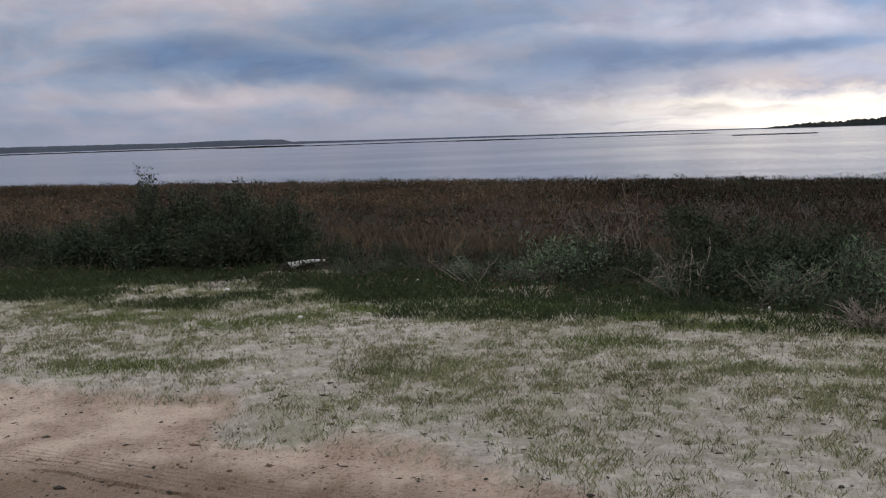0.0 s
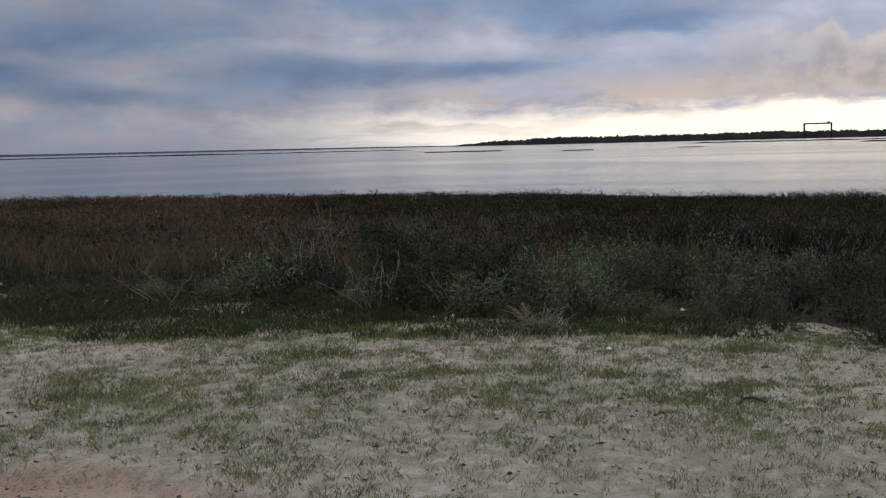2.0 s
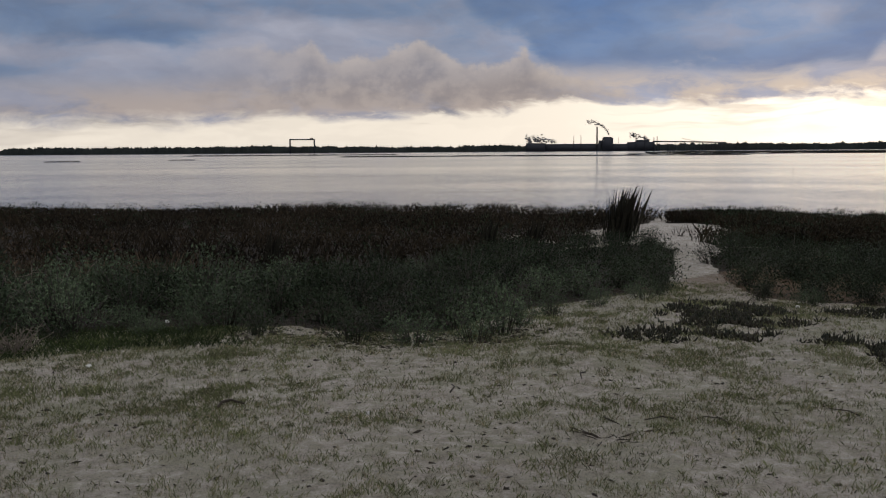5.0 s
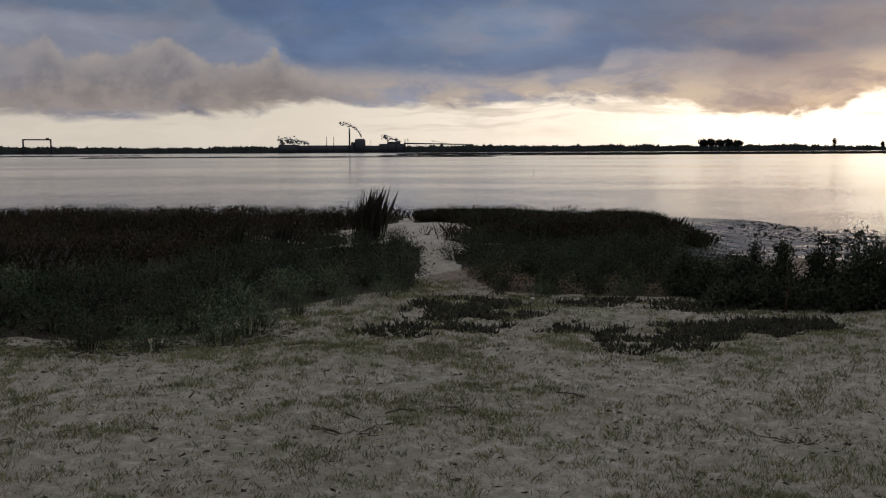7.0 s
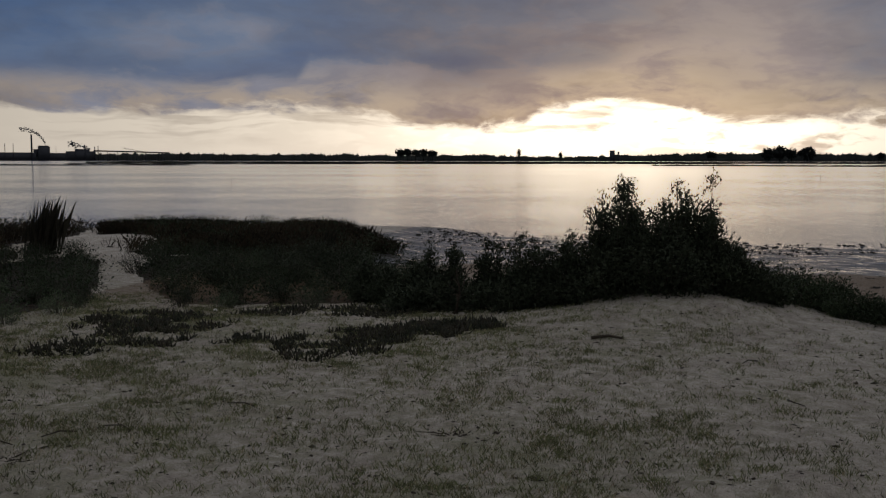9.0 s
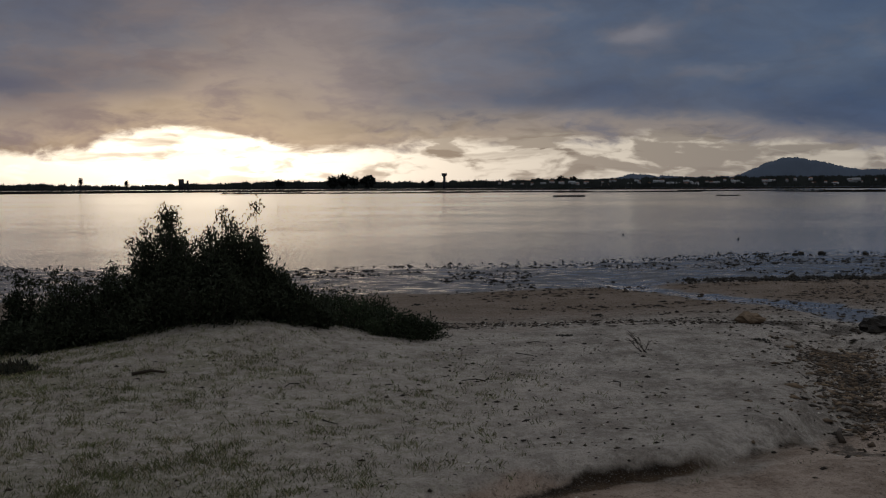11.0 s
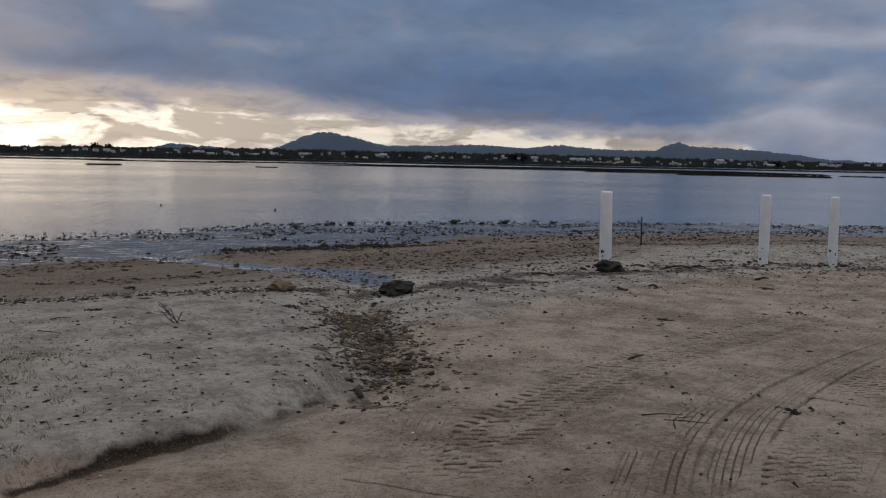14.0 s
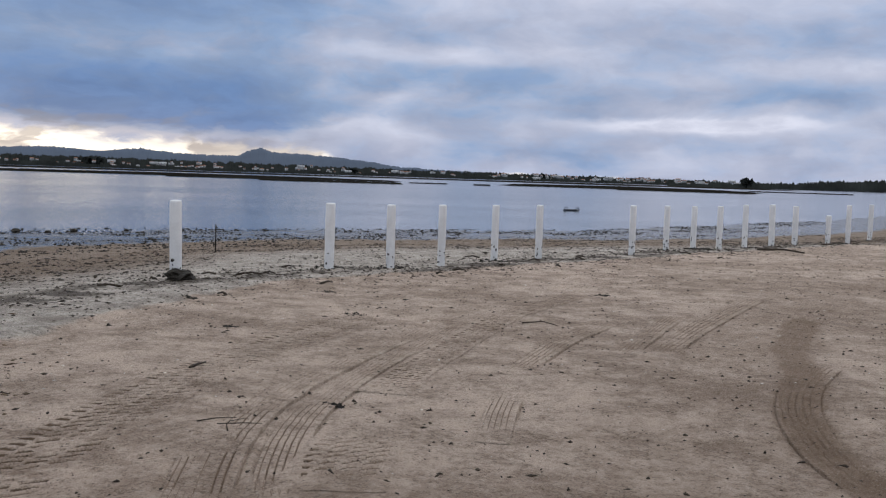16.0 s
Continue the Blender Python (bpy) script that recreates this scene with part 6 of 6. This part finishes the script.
litter("mud_clods", q[fbm(q[:, 0], q[:, 1], 0.5, 3, 55) > 0.44], 0.03, WEEDY, 3, "dark clods and weed on the wet mud", "mud clods", 0.5)
litter("shore_clods", along(rng, [(28, 5.5), (26.2, -2), (26.9, -6.4), (27.2, -11), (28.8, -15), (27.8, -20), (26.4, -26), (22.5, -32.5)], 1100, 0.5), 0.035, WEEDY, 4, "dark clods along the water's edge", "mud clods", 0.6)
q = scatter(rng, [(6, -1), (11, -2.8), (18, -3), (18, -9), (16.5, -18), (13, -34), (8, -40), (1, -40), (-1, -8), (2, -4), (5.5, -4)], 15000)
q = q[rng.random(len(q)) < 0.25 + 1.1 * step(0.35, 0.65, fbm(q[:, 0], q[:, 1], 0.9, 3, 52))]
litter("sand_scraps", scatter(rng, [(6, -1), (11, -2.8), (18, -3), (18, -9), (13, -30), (1, -30), (-1, -8), (2, -4), (5.5, -4)], 240), 0.022, WETWOOD, 51, "larger dark scraps of weed and bark on the sand", "litter", 0.3)
w = scatter(rng, [(18, -4), (19, -9), (17.5, -18), (14, -32), (11, -48), (5, -44), (7.5, -25), (10.4, -14), (11.5, -9), (13, -5)], 20000)
wd, ws = to_line(w[:, 0], w[:, 1], SHORE)
w = w[rng.random(len(w)) < 0.04 + 0.6 * wrack_lines(w[:, 0], w[:, 1], -ws * wd)]
litter("wrack_litter", w, 0.03, WETWOOD, 52, "dark weed lying in broken lines on the beach", "seaweed", 0.3)
litter("sand_litter", q, 0.011, WETWOOD, 5, "small dark scraps scattered over the sand", "litter", 0.5)
b, r = np.radians(rng.uniform(-27, 115, 4000)), rng.uniform(3.2, 11, 4000)
litter("turf_litter", np.column_stack([0.3 + r * np.sin(b), -0.3 + r * np.cos(b)]), 0.011, WETWOOD, 6, "small dark scraps scattered in the turf", "litter")
litter("shell_bits", np.concatenate([scatter(rng, [(6, -1), (12, -3), (13, -12), (8, -20), (0, -18), (0, -6), (5, -4)], 420), along(rng, GULLY, 160, 0.5), along(rng, STRAND, 200, 0.25)]), 0.010, SHELL, 7, "white shell fragments scattered over the sand", "shells", 0.3)
b, r = np.radians(rng.uniform(-26, -4, 60)), rng.uniform(4.6, 5.6, 60)
litter("earth_clods", np.column_stack([0.2 + r * np.sin(b), 0.2 + r * np.cos(b)]), 0.013, material("dark_earth", (0.10, 0.06, 0.035), 0.9, 0.3), 8, "dark clods of earth on the reddish sand", "clods", 0.5)
q = scatter(rng, [(4.7, 7.4), (5.5, 6.0), (6.7, 5.2), (7.4, 5.4), (6.4, 6.1), (5.2, 7.4)], 520)
litter("leaf_litter", q, 0.02, WETWOOD, 9, "dark dead leaves at the foot of the shrubs", "litter", 0.3)
for k, (x, y, w) in enumerate(weed_spots):
    n = 60
    litter("weed_clump", rng.normal(size=(n, 2)) * [w * 0.75, w * 0.5] + [x, y], 0.012, WEEDY, 600 + k, "dark clump of washed-up weed on the sand", "seaweed", 0.6)
weed_line = along(rng, [(18.9, -9.4), (18.8, -10.6), (18.9, -12.2), (18.2, -13.4)], 900, 0.26)
litter("weed_ridge", weed_line, 0.034, WEEDY, 10, "dark ridge of weed across the mud", "seaweed", 0.7)


# ---- posts, stake and boat ----
def post(x, y, tall, radius, seed, lean):
    rng = np.random.default_rng(seed)
    z = on_ground(x, y)
    ob = empty("mooring_post", x, y, z, "round white-painted post standing in the sand" if tall > 1 else "shorter round white-painted post standing in the sand", "post", "white posts along the beach")
    ob.rotation_euler = (radians(rng.uniform(-1, 1)), radians(rng.uniform(-1, 1) + lean), rng.uniform(0, 6))
    th = np.arange(16) * 2 * np.pi / 16
    prof = [(0.96, -0.15), (0.98, 0.05), (1.0, tall * 0.3), (1.0, tall * 0.7), (0.99, tall - 0.03), (0.93, tall - 0.008), (0.75, tall)]
    v = np.concatenate([np.stack([np.cos(th) * radius * r, np.sin(th) * radius * r, np.full(16, h)], 1) for r, h in prof] + [np.array([[0, 0, tall]])])
    i = np.arange(16)
    j = (i + 1) % 16
    f = np.concatenate([np.stack([k * 16 + i, k * 16 + j, (k + 1) * 16 + j, (k + 1) * 16 + i], 1) for k in range(len(prof) - 1)])
    cap = np.stack([np.full(16, len(prof) * 16), (len(prof) - 1) * 16 + i, (len(prof) - 1) * 16 + j], 1)
    part("shaft", mesh("shaft", v, [f, cap], POST_WHITE, True), ob)
    # flaked foot where the paint is gone
    n = 18
    a = rng.uniform(0, 6.28, n)
    h = rng.random(n) ** 1.7 * 0.32
    bits = []
    for k in range(n):
        w, g = rng.uniform(0.1, 0.28), rng.uniform(0.02, 0.07)
        u = np.linspace(a[k] - w, a[k] + w, 4)
        lo = np.stack([np.cos(u), np.sin(u)], 1) * radius * 1.012
        bits.append((np.concatenate([np.column_stack([lo, np.full(4, h[k])]), np.column_stack([lo, h[k] + g * rng.uniform(0.4, 1, 4)])]), np.array([[q, q + 1, q + 5, q + 4] for q in range(3)])))
    tagged(part("flaked_paint", mesh("flaked_paint", *join(*bits), WEEDY), ob, "dark bare patches at the foot"), kind="stuff")
    return ob


POSTS = [(11.25, -12.1, 1.2, 0.105), (10.5, -15.08, 1.15, 0.098), (9.81, -16.01, 1.14, 0.09), (9.52, -17.37, 1.15, 0.085), (9.18, -18.96, 1.13, 0.085), (8.72, -20.14, 1.13, 0.085), (7.68, -23.11, 1.14, 0.085), (7.72, -25.89, 1.12, 0.085), (7.35, -27.09, 1.12, 0.085), (6.85, -27.82, 1.14, 0.09), (6.64, -29.88, 1.18, 0.09), (6.23, -31.58, 1.18, 0.1), (5.83, -33.03, 1.15, 0.1), (5.2, -35.29, 0.85, 0.095), (4.75, -36.49, 1.22, 0.09), (4.59, -41.09, 1.22, 0.1), (4.06, -43.49, 1.2, 0.1), (3.46, -46.48, 1.2, 0.1)]
for k, (x, y, h, r) in enumerate(POSTS):
    post(x, y, h + max(0.0, -on_ground(x, y)) * 0.5, r * 0.88, 400 + k, 0)
    litter_q = rng.normal(size=(30, 2)) * [0.2, 0.2] + [x, y]
    if k in (0, 1, 2, 4, 7, 8, 10, 13):
        litter("post_foot_weed", litter_q, 0.03, WEEDY, 500 + k, "dark weed caught at the foot of a post", "seaweed", 0.7)
stick("iron_stake", [(15.2, -17.3, -0.05), (15.2, -17.3, 0.3), (15.2, -17.3, 0.62)], 0.016, 0.014, WEEDY, "thin dark stake standing in the mud", "stake")
for k, (bb, d, h) in enumerate(((91.9, 95, 0.8), (92.4, 100, 0.5), (93.6, 105, 0.45), (65.0, 90, 0.5), (97.5, 120, 0.5), (98.8, 125, 0.5), (114.0, 150, 0.4))):
    x, y = d * math.sin(radians(bb)), d * math.cos(radians(bb))
    v, f = tube([(0, 0, 0), (0.02, 0, 0.9 - SEA), (0.05, 0, 1.4 + h)], 0.02, 0.015, 5)
    tagged(new("water_stake", mesh("water_stake", v, f, WEEDY)), "thin dark stake standing in the water", "stake", "stakes in the water").matrix_world = pose(x, y, -1.4 + SEA)
for k, (bb, el) in enumerate(((101.2, -1.6), (102.0, -0.85), (98.5, -0.75), (111.8, -2.7), (130.0, -0.8), (67.5, -0.7), (90.5, -0.9), (143, -0.9), (118, -2.9))):
    d = (1.6 - SEA) / math.tan(radians(-el))
    x, y = d * math.sin(radians(bb)), d * math.cos(radians(bb))
    v, f = tube([(0, 0, -0.03), (0, 0, -0.01), (0, 0, 0.03), (0, 0, 0.05)], 0.05, 0.03, 8)
    tagged(new("buoy", mesh("buoy", v, f, HULL)), "small dark float on the water", "buoy", "floats on the water").matrix_world = pose(x, y, SEA + 0.01)

boat = empty("moored_raft", 27.4, -67.4, SEA, "small dark flat boat with a rail on the water", "boat")
boat.rotation_euler, boat.scale = (0, 0, radians(105)), (1.1, 1.0, 0.7)
hv, hf = boxes((-1.0, -0.45, -0.1, 1.0, 0.45, 0.13))
hv[[0, 3], 0] += 0.15
hv[[1, 2], 0] -= 0.15
part("hull", mesh("hull", hv, hf, HULL), boat)
part("rail", mesh("rail", *boxes((-0.85, -0.42, 0.34, 0.6, -0.39, 0.37), (-0.85, 0.39, 0.34, 0.6, 0.42, 0.37)), STEEL), boat)
for sx in (-0.8, 0.0, 0.55):
    for sy in (-0.405, 0.405):
        part("rail_post", mesh("rail_post", *boxes((sx - 0.015, sy - 0.015, 0.12, sx + 0.015, sy + 0.015, 0.36)), STEEL), boat)
